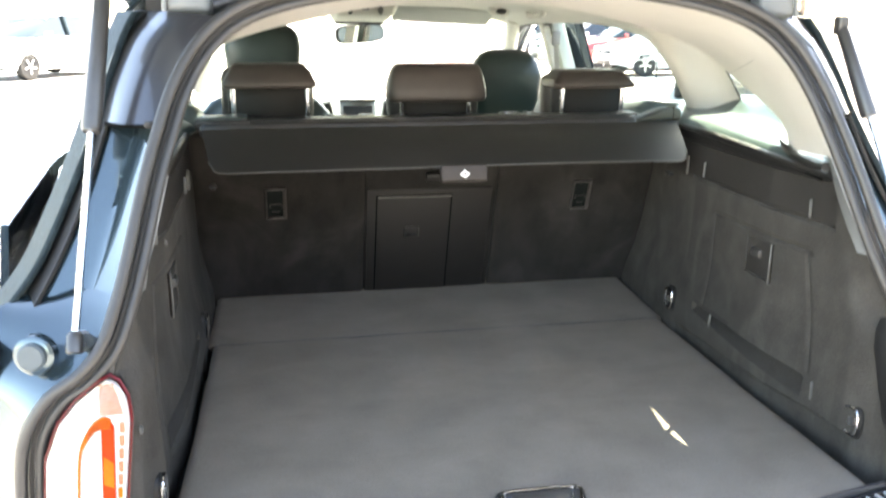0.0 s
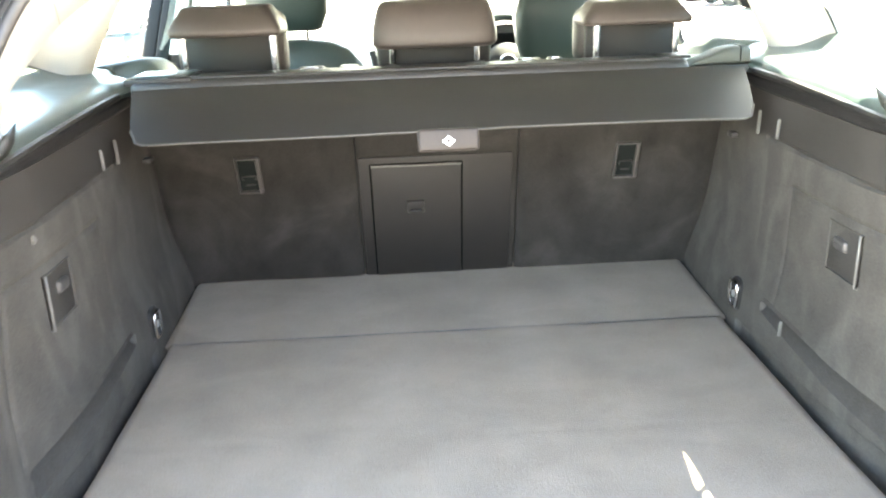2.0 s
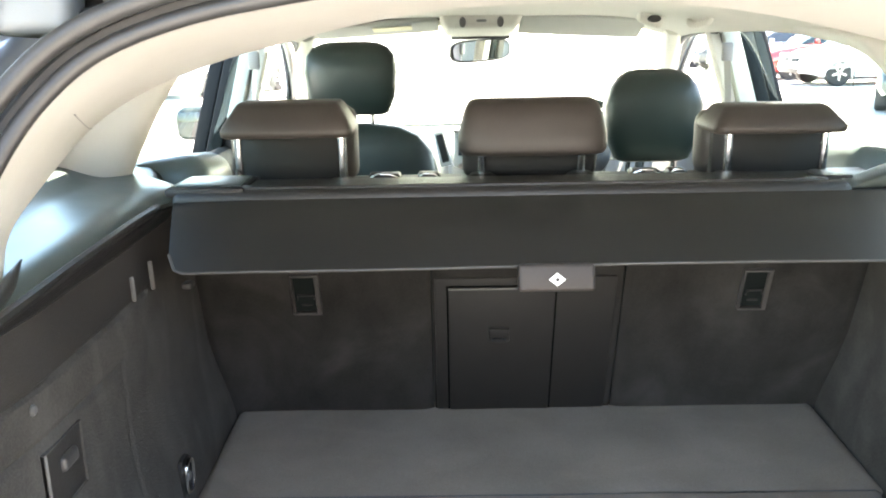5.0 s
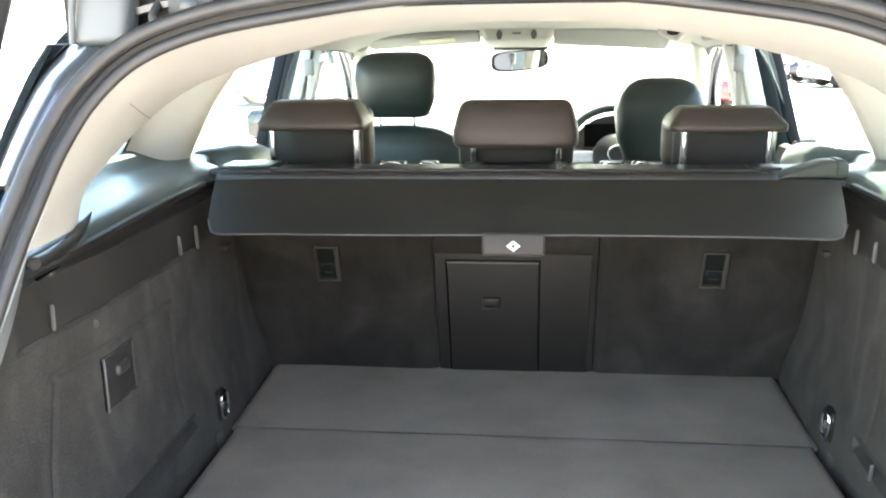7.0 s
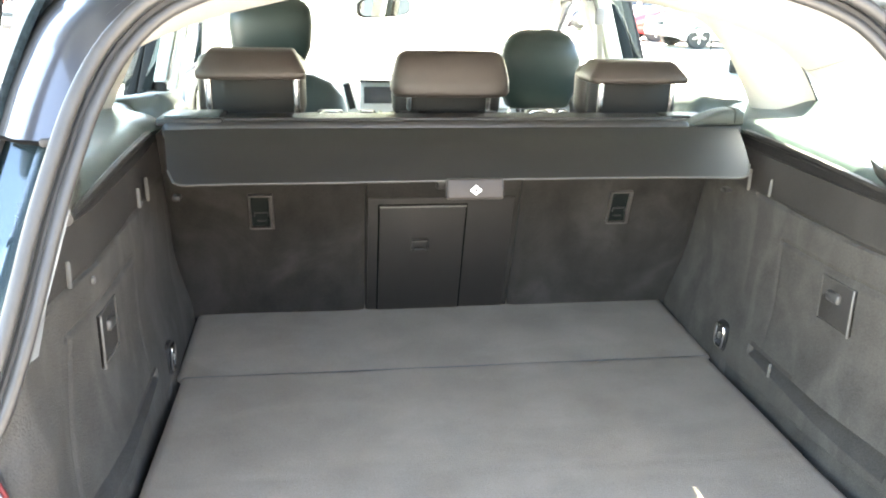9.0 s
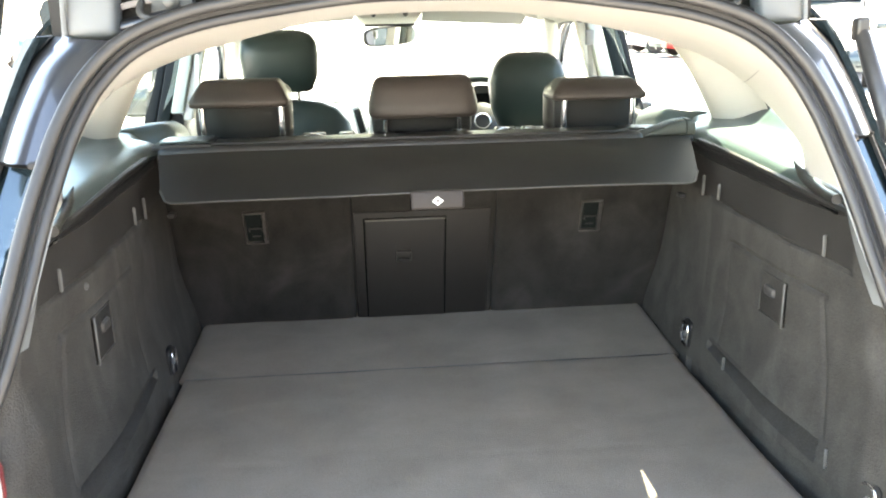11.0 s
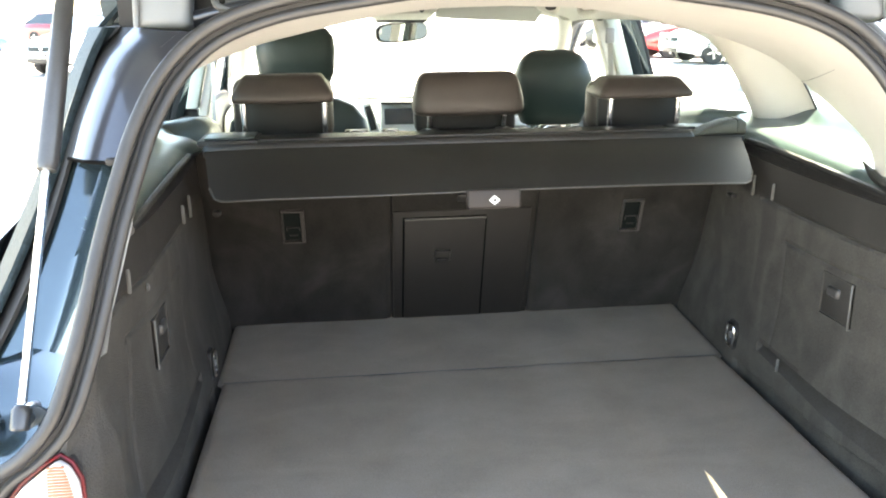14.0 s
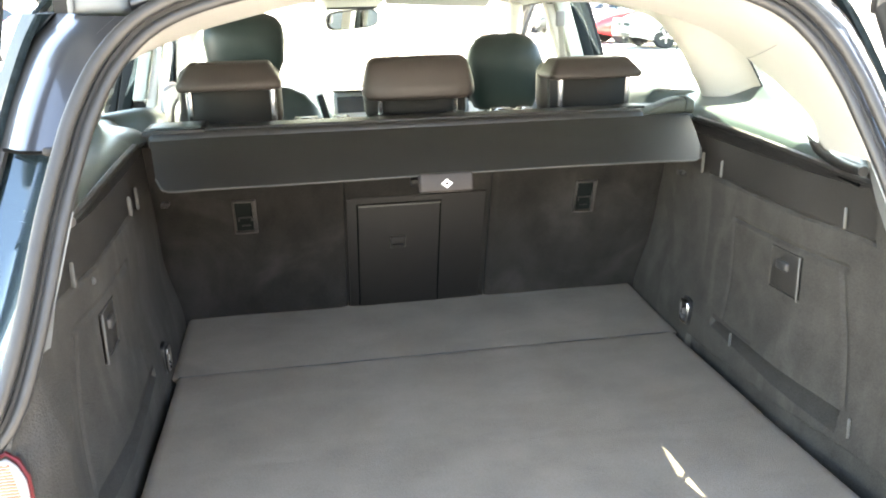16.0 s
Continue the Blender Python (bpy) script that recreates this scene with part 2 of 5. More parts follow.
def rbox(size, at=(0, 0, 0), r=0.004, seg=2, rot=(0, 0, 0), bm=None, taper=None):
    """A box with rounded edges; taper: factors of x and y at its top."""
    b = bmesh.new()
    bmesh.ops.create_cube(b, size=1)
    for v in b.verts:
        if taper and v.co.z > 0:
            v.co.x *= taper[0]
            v.co.y *= taper[1]
        v.co = Vector((v.co.x * size[0], v.co.y * size[1], v.co.z * size[2]))
    if r:
        bmesh.ops.bevel(b, geom=b.edges[:], offset=r, segments=seg, profile=0.5, affect="EDGES", clamp_overlap=True)
    bmesh.ops.transform(b, matrix=pose(*at, *rot), verts=b.verts)
    return grow(bm, b) if bm else b


def tube(points, r, n=10, closed=False, bm=None, squash=1.0):
    """A round bar along points; r may be one radius or one for each point."""
    b = bm or bmesh.new()
    pts = [Vector(p) for p in points]
    k = len(pts)
    rs = r if isinstance(r, (list, tuple)) else [r] * k
    rings, up = [], None
    for i, p in enumerate(pts):
        if closed:
            d = pts[(i + 1) % k] - pts[i - 1]
        else:
            d = pts[min(i + 1, k - 1)] - pts[max(i - 1, 0)]
        d.normalize()
        if up is None:
            up = d.orthogonal().normalized()
        side = d.cross(up).normalized()
        up = side.cross(d).normalized()
        rings.append([b.verts.new(p + rs[i] * (math.cos(a) * side + squash * math.sin(a) * up)) for a in [2 * math.pi * j / n for j in range(n)]])
    for i in range(k if closed else k - 1):
        a, c = rings[i], rings[(i + 1) % k]
        for j in range(n):
            b.faces.new((a[j], a[(j + 1) % n], c[(j + 1) % n], c[j]))
    if not closed:
        b.faces.new(rings[0][::-1]), b.faces.new(rings[-1])
    return b


def sheet(f, nu, nv, thick=0.0, toward=(0, 0, -1), bm=None, keep=None):
    """A curved plate: f(u, v), u and v from 0 to 1, its thickness growing toward a side; keep(centre) may leave faces out."""
    b = bmesh.new()
    g = [[b.verts.new(f(i / nu, j / nv)) for j in range(nv + 1)] for i in range(nu + 1)]
    for i in range(nu):
        for j in range(nv):
            q = (g[i][j], g[i + 1][j], g[i + 1][j + 1], g[i][j + 1])
            if keep and not keep(sum((v.co for v in q), Vector()) / 4):
                continue
            b.faces.new(q)
    loose = [v for v in b.verts if not v.link_faces]
    bmesh.ops.delete(b, geom=loose, context="VERTS")
    bmesh.ops.remove_doubles(b, verts=b.verts, dist=1e-5)
    if thick:
        way = Vector(toward)
        first = sum((v.co for v in b.verts), Vector()) / len(b.verts)
        for sign in (1, -1):
            c = b.copy()
            bmesh.ops.solidify(c, geom=c.faces[:], thickness=sign * abs(thick))
            mid = sum((v.co for v in c.verts), Vector()) / len(c.verts)
            if (mid - first).dot(way) >= 0 or sign == -1:
                b.free()
                b = c
                break
            c.free()
    return grow(bm, b) if bm else b


def prism(points, along, r=0.0, seg=2, bm=None):
    """A flat outline given in space, extruded along a vector."""
    b = bmesh.new()
    f = b.faces.new([b.verts.new(p) for p in points])
    out = bmesh.ops.extrude_face_region(b, geom=[f])
    bmesh.ops.translate(b, vec=along, verts=[v for v in out["geom"] if isinstance(v, bmesh.types.BMVert)])
    bmesh.ops.recalc_face_normals(b, faces=b.faces)
    if r:
        bmesh.ops.bevel(b, geom=b.edges[:], offset=r, segments=seg, profile=0.5, affect="EDGES", clamp_overlap=True)
    return grow(bm, b) if bm else b


def loft(rings, cap=True, bm=None):
    b = bm or bmesh.new()
    vs = [[b.verts.new(p) for p in ring] for ring in rings]
    n = len(vs[0])
    for a, c in zip(vs, vs[1:]):
        for j in range(n):
            b.faces.new((a[j], a[(j + 1) % n], c[(j + 1) % n], c[j]))
    if cap:
        b.faces.new(vs[0][::-1]), b.faces.new(vs[-1])
    return b


def lathe(profile, n=24, m=None, bm=None):
    """A turned solid about local z from (radius, height) pairs."""
    rings = [[Vector((r * math.cos(a), r * math.sin(a), h)) for a in [2 * math.pi * j / n for j in range(n)]] for r, h in profile]
    b = loft(rings)
    if m:
        bmesh.ops.transform(b, matrix=m, verts=b.verts)
    return grow(bm, b) if bm else b


def spline(points, n):
    """A smooth line through points, n steps to each span."""
    p = [Vector(q) for q in points]
    p = [2 * p[0] - p[1]] + p + [2 * p[-1] - p[-2]]
    out = []
    for i in range(1, len(p) - 2):
        for k in range(n):
            t = k / n
            a, b, c, d = p[i - 1:i + 3]
            out.append(0.5 * (2 * b + (c - a) * t + (2 * a - 5 * b + 4 * c - d) * t * t + (3 * b - a - 3 * c + d) * t ** 3))
    return out + [p[-2]]


def mix(a, b, t):
    return a + (b - a) * t


def smooth(a, b, t):
    t = min(1, max(0, (t - a) / (b - a)))
    return t * t * (3 - 2 * t)


def curve1(pairs, t):
    """A line of (t, value) pairs, read at t."""
    if t <= pairs[0][0]:
        return pairs[0][1]
    for (a, va), (b, vb) in zip(pairs, pairs[1:]):
        if t <= b:
            return mix(va, vb, (t - a) / (b - a))
    return pairs[-1][1]


# ---- ground ----
def make_ground():
    b = bmesh.new()
    def f(u, v):
        x, y = (u - 0.5) * 2, (v - 0.5) * 2
        return Vector((math.copysign(abs(x) ** 3, x) * 1500, math.copysign(abs(y) ** 3, y) * 1500, 0))
    b = sheet(f, 40, 40)
    single("ground", b, GROUND, "pale sunlit tarmac of a car park", "ground", kind="structure")


make_ground()


def sky_block_walls():
    """Unseen plain walls added behind and beside the camera to block low sky light."""
    for name, size, at in (("sky_block_back", (10.0, 0.30, 4.2), (3.2, -7.65, 2.1)), ("sky_block_side", (0.30, 11.5, 3.0), (8.35, -1.74, 1.5))):
        single(name, rbox(size, at, r=0.01), SKY_BLOCK_GREY, "unseen plain grey wall added to block low sky light", "wall", kind="structure")


sky_block_walls()


# ---- boot: floor ----
def zf(y):
    return 0.632 + 0.0388 * (y - 0.3) + 0.044 * max(0.0, y - 0.985)


FLOOR_X = [(0.15, 0.555), (0.30, 0.550), (0.60, 0.536), (0.98, 0.528), (0.99, 0.540), (1.30, 0.533)]


def floor_panel(y0, y1, lift, back=None):
    def f(u, v):
        x = (2 * u - 1)
        y = mix(back(x) if back else y0, y1, v)
        w = curve1(FLOOR_X, y)
        edge = max(abs(x) - 0.985, 0) / 0.015
        e2 = max(0.012 - min(v * (y1 - y0), (1 - v) * (y1 - y0)), 0) / 0.012
        z = zf(y) + lift - 0.006 * edge ** 2 - 0.0018 * e2 ** 2 * 0.5
        z += 0.0016 * noise.noise(Vector((x * 4, y * 5, 1.3)))
        z -= 0.0012 * (1 - smooth(0, 0.007, abs(y - 0.635 + 0.01 * x)))
        return Vector((x * w, y, z))
    return sheet(f, 120, max(20, int((y1 - y0) * 120)), thick=-0.03)


floor_thing = thing("floor", "dark grey carpeted load floor in two hinged panels", "boot floor", kind="structure")
part("floor_panel", floor_panel(0.20, 0.983, 0.0, back=lambda x: 0.185 + 0.055 * x * x), CARPET, floor_thing)
part("floor_panel", floor_panel(0.9870, 1.300, -0.0020), CARPET, floor_thing)
part("floor_joint", rbox((1.05, 0.0046, 0.010), (0, 0.985, zf(0.985) - 0.0056), r=0.0008, seg=1), EDGE_PALE, floor_thing, "narrow grey joint between the floor panels")
part("floor_base", rbox((1.12, 1.12, 0.02), (0, 0.74, 0.585), r=0.003), BLACK_RUBBER, floor_thing)


def floor_handle():
    t = thing("floor_handle", "recessed chrome-rimmed grab handle set in the carpeted load floor", "handle")
    y, z = 0.285, zf(0.285)
    tilt = math.degrees(math.atan(0.0388))
    m = pose(0.012, y, z + 0.002, tilt, 0, 0)
    def ring(w0, w1, d, zz, r):
        pts = []
        for sx, sy, w in ((1, 1, w1), (-1, 1, w1), (-1, -1, w0), (1, -1, w0)):
            a0 = {(1, 1): 0, (-1, 1): 90, (-1, -1): 180, (1, -1): 270}[(sx, sy)]
            for k in range(6):
                a = radians(a0 + 18 * k)
                pts.append(Vector((sx * (w - r) + r * math.cos(a), sy * (d - r) + r * math.sin(a), zz)))
        return pts
    def add(name, rings, mat, lab=""):
        b = loft(rings)
        bmesh.ops.transform(b, matrix=m, verts=b.verts)
        part(name, b, mat, t, lab)
    add("escutcheon", [ring(0.066, 0.072, 0.040, -0.004, 0.014), ring(0.066, 0.072, 0.040, 0.002, 0.014), ring(0.064, 0.070, 0.038, 0.004, 0.013)], HANDLE_GREY)
    b = tube(ring(0.057, 0.064, 0.031, 0.006, 0.012), 0.0040, 8, closed=True)
    bmesh.ops.transform(b, matrix=m, verts=b.verts)
    part("rim", b, CHROME, t, "bright chrome rim")
    add("well", [ring(0.052, 0.059, 0.027, 0.004, 0.010), ring(0.052, 0.059, 0.027, 0.0052, 0.010)], FRAME_GREY)
    add("lever", [ring(0.040, 0.050, 0.021, 0.005, 0.008), ring(0.040, 0.050, 0.021, 0.010, 0.008), ring(0.037, 0.047, 0.019, 0.012, 0.007)], HANDLE_GREY, "smooth dark grey pull lever")
    b = tube([m @ Vector(p) for p in ((-0.046, 0.010, 0.009), (-0.041, -0.019, 0.010), (-0.034, -0.025, 0.011), (0.034, -0.025, 0.011), (0.041, -0.019, 0.010), (0.046, 0.010, 0.009))], 0.0019, 8)
    part("lever_edge", b, CHROME, t, "chrome lever edge")


floor_handle()


def lip_y(x):
    return 0.180 + 0.055 * (x / 0.54) ** 2


def sill_plate():
    t = thing("sill_plate", "ribbed black plastic loading sill cover with bright scuffed ribs", "sill", kind="structure")
    def f(u, v):
        x = (2 * u - 1) * 0.60
        y = mix(lip_y(x) - 0.002, lip_y(x) - 0.135, v)
        return Vector((x, y, zf(0.2) + 0.004 - 0.05 * smooth(0.62, 1, v) * (v - 0.4)))
    part("plate", sheet(f, 48, 12, thick=-0.02), SILL, t)
    bead = spline([(x, lip_y(x) - 0.004, zf(0.2) + 0.008) for x in [k / 10 * 0.57 - 0.0 for k in range(-10, 11)]], 2)
    part("front_bead", tube(bead, 0.0055, 8), SATIN, t)
    base = rbox((0.0035, 0.075, 0.004), r=0.001, seg=1)
    first = part("rib", base, RIB, t, "worn bright rib")
    first.location = (0.3005, lip_y(0.3005) - 0.058, zf(0.2) + 0.0065)
    first.rotation_euler = (0, 0, radians(12))
    for s in (-1, 1):
        for k in range(18):
            x = s * (0.245 + k * 0.0185)
            if s == 1 and k == 3:
                continue
            o = first.copy()
            scene.collection.objects.link(o)
            o.location = (x, lip_y(x) - 0.058, zf(0.2) + 0.0065)
            o.rotation_euler = (0, 0, radians(12 * s))
    part("striker_cover", rbox((0.24, 0.06, 0.012), (0.0, 0.135, zf(0.2) + 0.008), r=0.005), SATIN, t)
    b = tube([(-0.022, 0.125, zf(0.2)), (-0.022, 0.105, zf(0.2) + 0.035), (-0.012, 0.098, zf(0.2) + 0.044), (0.012, 0.098, zf(0.2) + 0.044), (0.022, 0.105, zf(0.2) + 0.035), (0.022, 0.125, zf(0.2))], 0.006, 10)
    part("striker", b, STEEL, t, "steel lock striker")
    part("cover_knob", rbox((0.030, 0.020, 0.010), (0.215, 0.150, zf(0.2) + 0.010), r=0.004), CLIP, t)


sill_plate()


# ---- boot: side trims ----
WALL_X = [(0.20, 0.612), (0.30, 0.588), (0.36, 0.572), (0.44, 0.572), (0.52, 0.566), (0.62, 0.557), (0.90, 0.557), (1.00, 0.560), (1.30, 0.566)]


def wall_x(y, z):
    """Half the width of the boot between the felt trims."""
    x = curve1(WALL_X, y)
    low = smooth(0.86, 0.68, z)
    toe = curve1([(0.20, 0.0), (0.40, 0.006), (0.55, 0.016), (1.30, 0.024)], y)
    return x - toe * low


def band_z(y):
    """The groove under the upper band of the trim."""
    return 1.009 + 0.020 * (y - 0.466)


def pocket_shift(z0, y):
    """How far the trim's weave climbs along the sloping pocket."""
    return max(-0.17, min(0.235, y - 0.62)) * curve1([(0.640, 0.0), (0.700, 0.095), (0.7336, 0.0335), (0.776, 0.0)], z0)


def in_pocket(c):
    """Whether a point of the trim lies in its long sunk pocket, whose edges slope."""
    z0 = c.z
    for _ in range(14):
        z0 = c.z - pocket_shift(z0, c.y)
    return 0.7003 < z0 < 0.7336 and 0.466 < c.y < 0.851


def side_trim(s, name):
    t = thing(name, "charcoal felt-lined boot side wall with grooved access panels", "boot side wall", kind="structure")
    def f(u, v):
        z0 = mix(0.56, 1.114, v)
        z = z0
        ye = curve1([(0.56, 0.211), (0.72, 0.249), (0.84, 0.278), (0.90, 0.296), (0.99, 0.338), (1.02, 0.372), (1.114, 0.440)], z)
        xe = curve1([(0.56, 0.600), (0.66, 0.592), (0.72, 0.587), (0.84, 0.577), (0.87, 0.582), (0.893, 0.598), (0.93, 0.592), (0.99, 0.570), (1.114, 0.560)], z)
        y = mix(ye, 1.30, u)
        z += pocket_shift(z0, y)
        x = mix(xe, wall_x(y, z) - (0.016 * smooth(0.48, 0.36, y) * smooth(0.93, 0.86, z) if s < 0 else 0.0), smooth(0, 0.04 if s < 0 else 0.09, y - ye))
        # grooves between the fields of the trim
        def groove(off, w):
            return 1 - smooth(0, w, abs(off))
        g, zb = 0.0, band_z(y)
        if 0.44 < y < 0.93:
            g = max(g, 0.005 * groove(z - zb, 0.008), 0.003 * groove(z - 1.066, 0.006))
        if 0.49 < y < 0.82:
            g = max(g, 0.004 * groove(z - 0.955, 0.008))
        if 0.735 < z < 0.957:
            near = curve1([(0.734, 0.457), (0.833, 0.476), (0.966, 0.507)], z)
            g = max(g, 0.0035 * groove(y - near, 0.008), 0.002 * groove(y - 0.815, 0.007))
        g -= 0.0025 * smooth(0.980, 0.986, z) * smooth(zb + 0.001, zb - 0.006, z) * smooth(0.42, 0.44, y) * smooth(0.83, 0.81, y)
        g -= 0.0035 * smooth(zb + 0.001, zb + 0.008, z) * smooth(0.44, 0.46, y) * smooth(0.945, 0.93, y)
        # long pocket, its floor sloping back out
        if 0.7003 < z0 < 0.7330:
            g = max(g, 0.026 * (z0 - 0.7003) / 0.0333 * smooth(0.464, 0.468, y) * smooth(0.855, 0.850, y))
        g = max(g, 0.010 * smooth(0.672, 0.664, z) * smooth(0.33, 0.36, y) * smooth(0.95, 0.94, y))
        bow = 0.002 * noise.noise(Vector((y * 5, z * 7, 3.1 + s)))
        return Vector((s * (x + g + bow), y, z))
    upper = lambda c: c.z > band_z(c.y) and c.y > 0.44
    part("lining", sheet(f, 230, 150, thick=0.012, toward=(s, 0, 0), keep=lambda c: not upper(c) and not in_pocket(c)), FELT, t)
    # pocket faces take the darkened felt in place of shade
    part("pocket", sheet(f, 230, 150, thick=0.008, toward=(s, 0, 0), keep=in_pocket), POCKET_SHADED, t, "sunk pocket, its shade put into a darker felt")
    part("upper_band", sheet(f, 230, 150, thick=0.012, toward=(s, 0, 0), keep=upper), BAND, t, "smooth brown band, darkened for the shade under the shelf")
    # upper strip of smooth plastic under the shelf
    def f2(u, v):
        y = mix(0.42, 1.06, u)
        z = mix(1.094, 1.118, v)
        e = min(v * 0.024, (1 - v) * 0.024)
        return Vector((s * (wall_x(y, z) - 0.004 * smooth(0, 0.004, e) - 0.004 * v), y, z - 0.010 * (1 - u)))
    part("upper_rail", sheet(f2, 30, 10, thick=0.004, toward=(s, 0, 0)), SATIN, t)
    # solid near-black block; the shade of a hollow slot is put into its colour
    part("slot", rbox((0.006, 0.050, 0.005), (s * (wall_x(0.505, 1.094) - 0.005), 0.505, 1.092), r=0.002, rot=(6, 0, 0)), DEEP_BLACK, t, "black block standing in for a shaded slot under the shelf")
    # grip of the access flap
    yc, zc = 0.638, 0.904
    xw = wall_x(yc, zc)
    b = bmesh.new()
    for dy, dz, ly, lz in ((0.0430, 0, 0.003, 0.078), (-0.0430, 0, 0.003, 0.078), (0, 0.0375, 0.088, 0.003), (0, -0.0375, 0.088, 0.003)):
        rbox((0.008, ly, lz), (s * (xw + 0.0012), yc + dy, zc + dz), r=0.0015, bm=b)
    part("grip_frame", b, FELT, t)
    # darker cloth in the grip well stands in for the shade of its recess
    part("grip_well", rbox((0.006, 0.084, 0.073), (s * (xw + 0.0022), yc, zc), r=0.002), BAND, t)
    part("grip_latch", rbox((0.012, 0.034, 0.018), (s * (xw - 0.001), yc + 0.006, zc + 0.010), r=0.005, seg=3), FRAME_GREY, t, "shiny thumb latch")
    # pale strip: the highlight along the grip's near lip put into colour
    part("grip_lip_glint", rbox((0.008, 0.003, 0.080), (s * (xw - 0.0005), yc - 0.0430, zc - 0.001), r=0.0015, seg=1), CLIP, t)
    # pale clips
    for y, z, h, w in ((0.944 if s > 0 else 0.928, 1.040, 0.042, 0.005), (0.864 if s > 0 else 0.855, 1.042, 0.034, 0.003), (0.498, 1.035, 0.034, 0.003), (0.766, 0.727, 0.028, 0.003), (0.434, 0.711, 0.034, 0.0035))[:5 if s > 0 else 3]:
        part("clip", rbox((0.006, w, h), (s * (wall_x(y, z) - (0.009 if z > 1.0 else 0.004)), y, z), r=0.0015, seg=1, rot=(4 * (1 if y > .6 else -1), 0, 0)), CLIP, t, "pale grey clip")
    for y, z in ((0.515, 1.090), (0.290, 0.812), (0.591, 0.996)) if s < 0 else ((0.503, 1.103),):
        m = pose(s * (wall_x(y, z) - (0.020 if y < 0.3 else 0.001)), y, z, 0, -90 * s, 0)
        part("screw_cap", lathe([(0.0, 0.004), (0.004, 0.004), (0.006, 0.002), (0.006, 0)][::-1], 12, m), CLIP, t)
    return t


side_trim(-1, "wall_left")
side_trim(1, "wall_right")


def tie_down(s, y, z, out=0.0):
    t = thing("tie_down_ring", "chrome lashing eye in a black oval plate on the wall", "lashing eye", group="boot lashing eyes")
    x = wall_x(y, z) + out
    m = pose(s * (x - 0.002), y, z, 90, 0, -90 * s)
    def oval(w, h, zz, r):
        pts = []
        for k in range(24):
            a = 2 * math.pi * k / 24
            c, sn = math.cos(a), math.sin(a)
            pts.append(m @ Vector((math.copysign(abs(c) ** 0.6, c) * w, math.copysign(abs(sn) ** 0.6, sn) * h, zz)))
        return pts
    part("plate", loft([oval(0.023, 0.031, -0.006, 0), oval(0.023, 0.031, 0.000, 0), oval(0.020, 0.028, 0.0015, 0)]), PLASTIC, t)
    part("well", loft([oval(0.013, 0.020, 0.000, 0), oval(0.013, 0.020, 0.0022, 0)]), BLACK_RUBBER, t)
    part("eye", tube(oval(0.0165, 0.024, 0.0045, 0), 0.0034, 8, closed=True), CHROME, t, "polished chrome eye")
    part("boss", loft([oval(0.006, 0.007, 0.001, 0), oval(0.005, 0.006, 0.006, 0)]), STEEL, t)


for s in (-1, 1):
    tie_down(s, 0.955, 0.716)
    tie_down(s, 0.340, 0.697 if s > 0 else 0.686, 0.006 if s > 0 else -0.013)


# ---- boot: shelves beside the cover, pillars, headliner ----
def tumble(z):
    """Half the inner width at the height of the windows."""
    return 0.70 - 0.55 * (max(z, 1.10) - 1.14)


def side_shelf(s):
    t = thing("side_shelf", "black grained plastic shelf under the rear quarter window", "side shelf", kind="structure")
    inner = [(0.44, 0.563), (0.55, 0.556), (0.80, 0.552), (0.98, 0.552), (1.04, 0.535), (1.09, 0.545), (1.14, 0.60), (1.32, 0.64)]
    outer = [(0.47, 0.590), (0.53, 0.650), (0.58, 0.690), (0.66, 0.698), (0.80, 0.715), (1.0, 0.742), (1.3, 0.750)]
    def f(u, v):
        y = mix(0.47, 1.32, u)
        x = mix(curve1(inner, y), curve1(outer, y), v)
        z = curve1([(0.44, 1.106), (0.60, 1.120), (0.80, 1.130), (1.0, 1.136), (1.32, 1.140)], y)
        z += 0.008 * smooth(0.0, 0.2, v) + curve1([(0.47, 0.012), (0.65, 0.034), (0.90, 0.050), (1.05, 0.042), (1.25, 0.016), (1.32, 0.010)], y) * (0.25 * v + 0.75 * smooth(0.6, 1.0, v))
        return Vector((s * x, y, z - 0.010 * (1 - smooth(0, 0.06, v))))
    part("shelf", sheet(f, 60, 24, thick=0.014), SHELF, t)
    lip = spline([(s * (curve1(inner, y) - 0.001), y, curve1([(0.44, 1.098), (0.8, 1.120), (1.3, 1.130)], y)) for y in (0.44, 0.55, 0.7, 0.85, 0.98)], 4)
    part("front_lip", tube(lip, 0.007, 8), SATIN, t)
    part("end_leaf", tube(spline([(s * 0.573, 0.640, 1.141), (s * 0.571, 0.615, 1.130), (s * 0.565, 0.575, 1.119), (s * 0.553, 0.50, 1.115), (s * 0.536, 0.440, 1.120)], 5), [0.001 + 0.0065 * min(1.0, k / 7) for k in range(21)], 10), SATIN, t, "dark curved end of the shelf below the pillar trim")


side_shelf(-1)
side_shelf(1)

# rubber seal of the tailgate opening, one half from the roof's middle down
SEAL = [(0.0, 1.420), (0.12, 1.417), (0.23, 1.404), (0.34, 1.385), (0.42, 1.355), (0.47, 1.310), (0.502, 1.255), (0.522, 1.200), (0.543, 1.130), (0.562, 1.050), (0.578, 0.990), (0.600, 0.930), (0.632, 0.893), (0.668, 0.868), (0.694, 0.832), (0.707, 0.790), (0.712, 0.70), (0.710, 0.620), (0.68, 0.575)]


def seal_y(z):
    return 0.336 + 0.45 * (z - 0.995) if z > 0.90 else 0.293 + 0.12 * (z - 0.90)


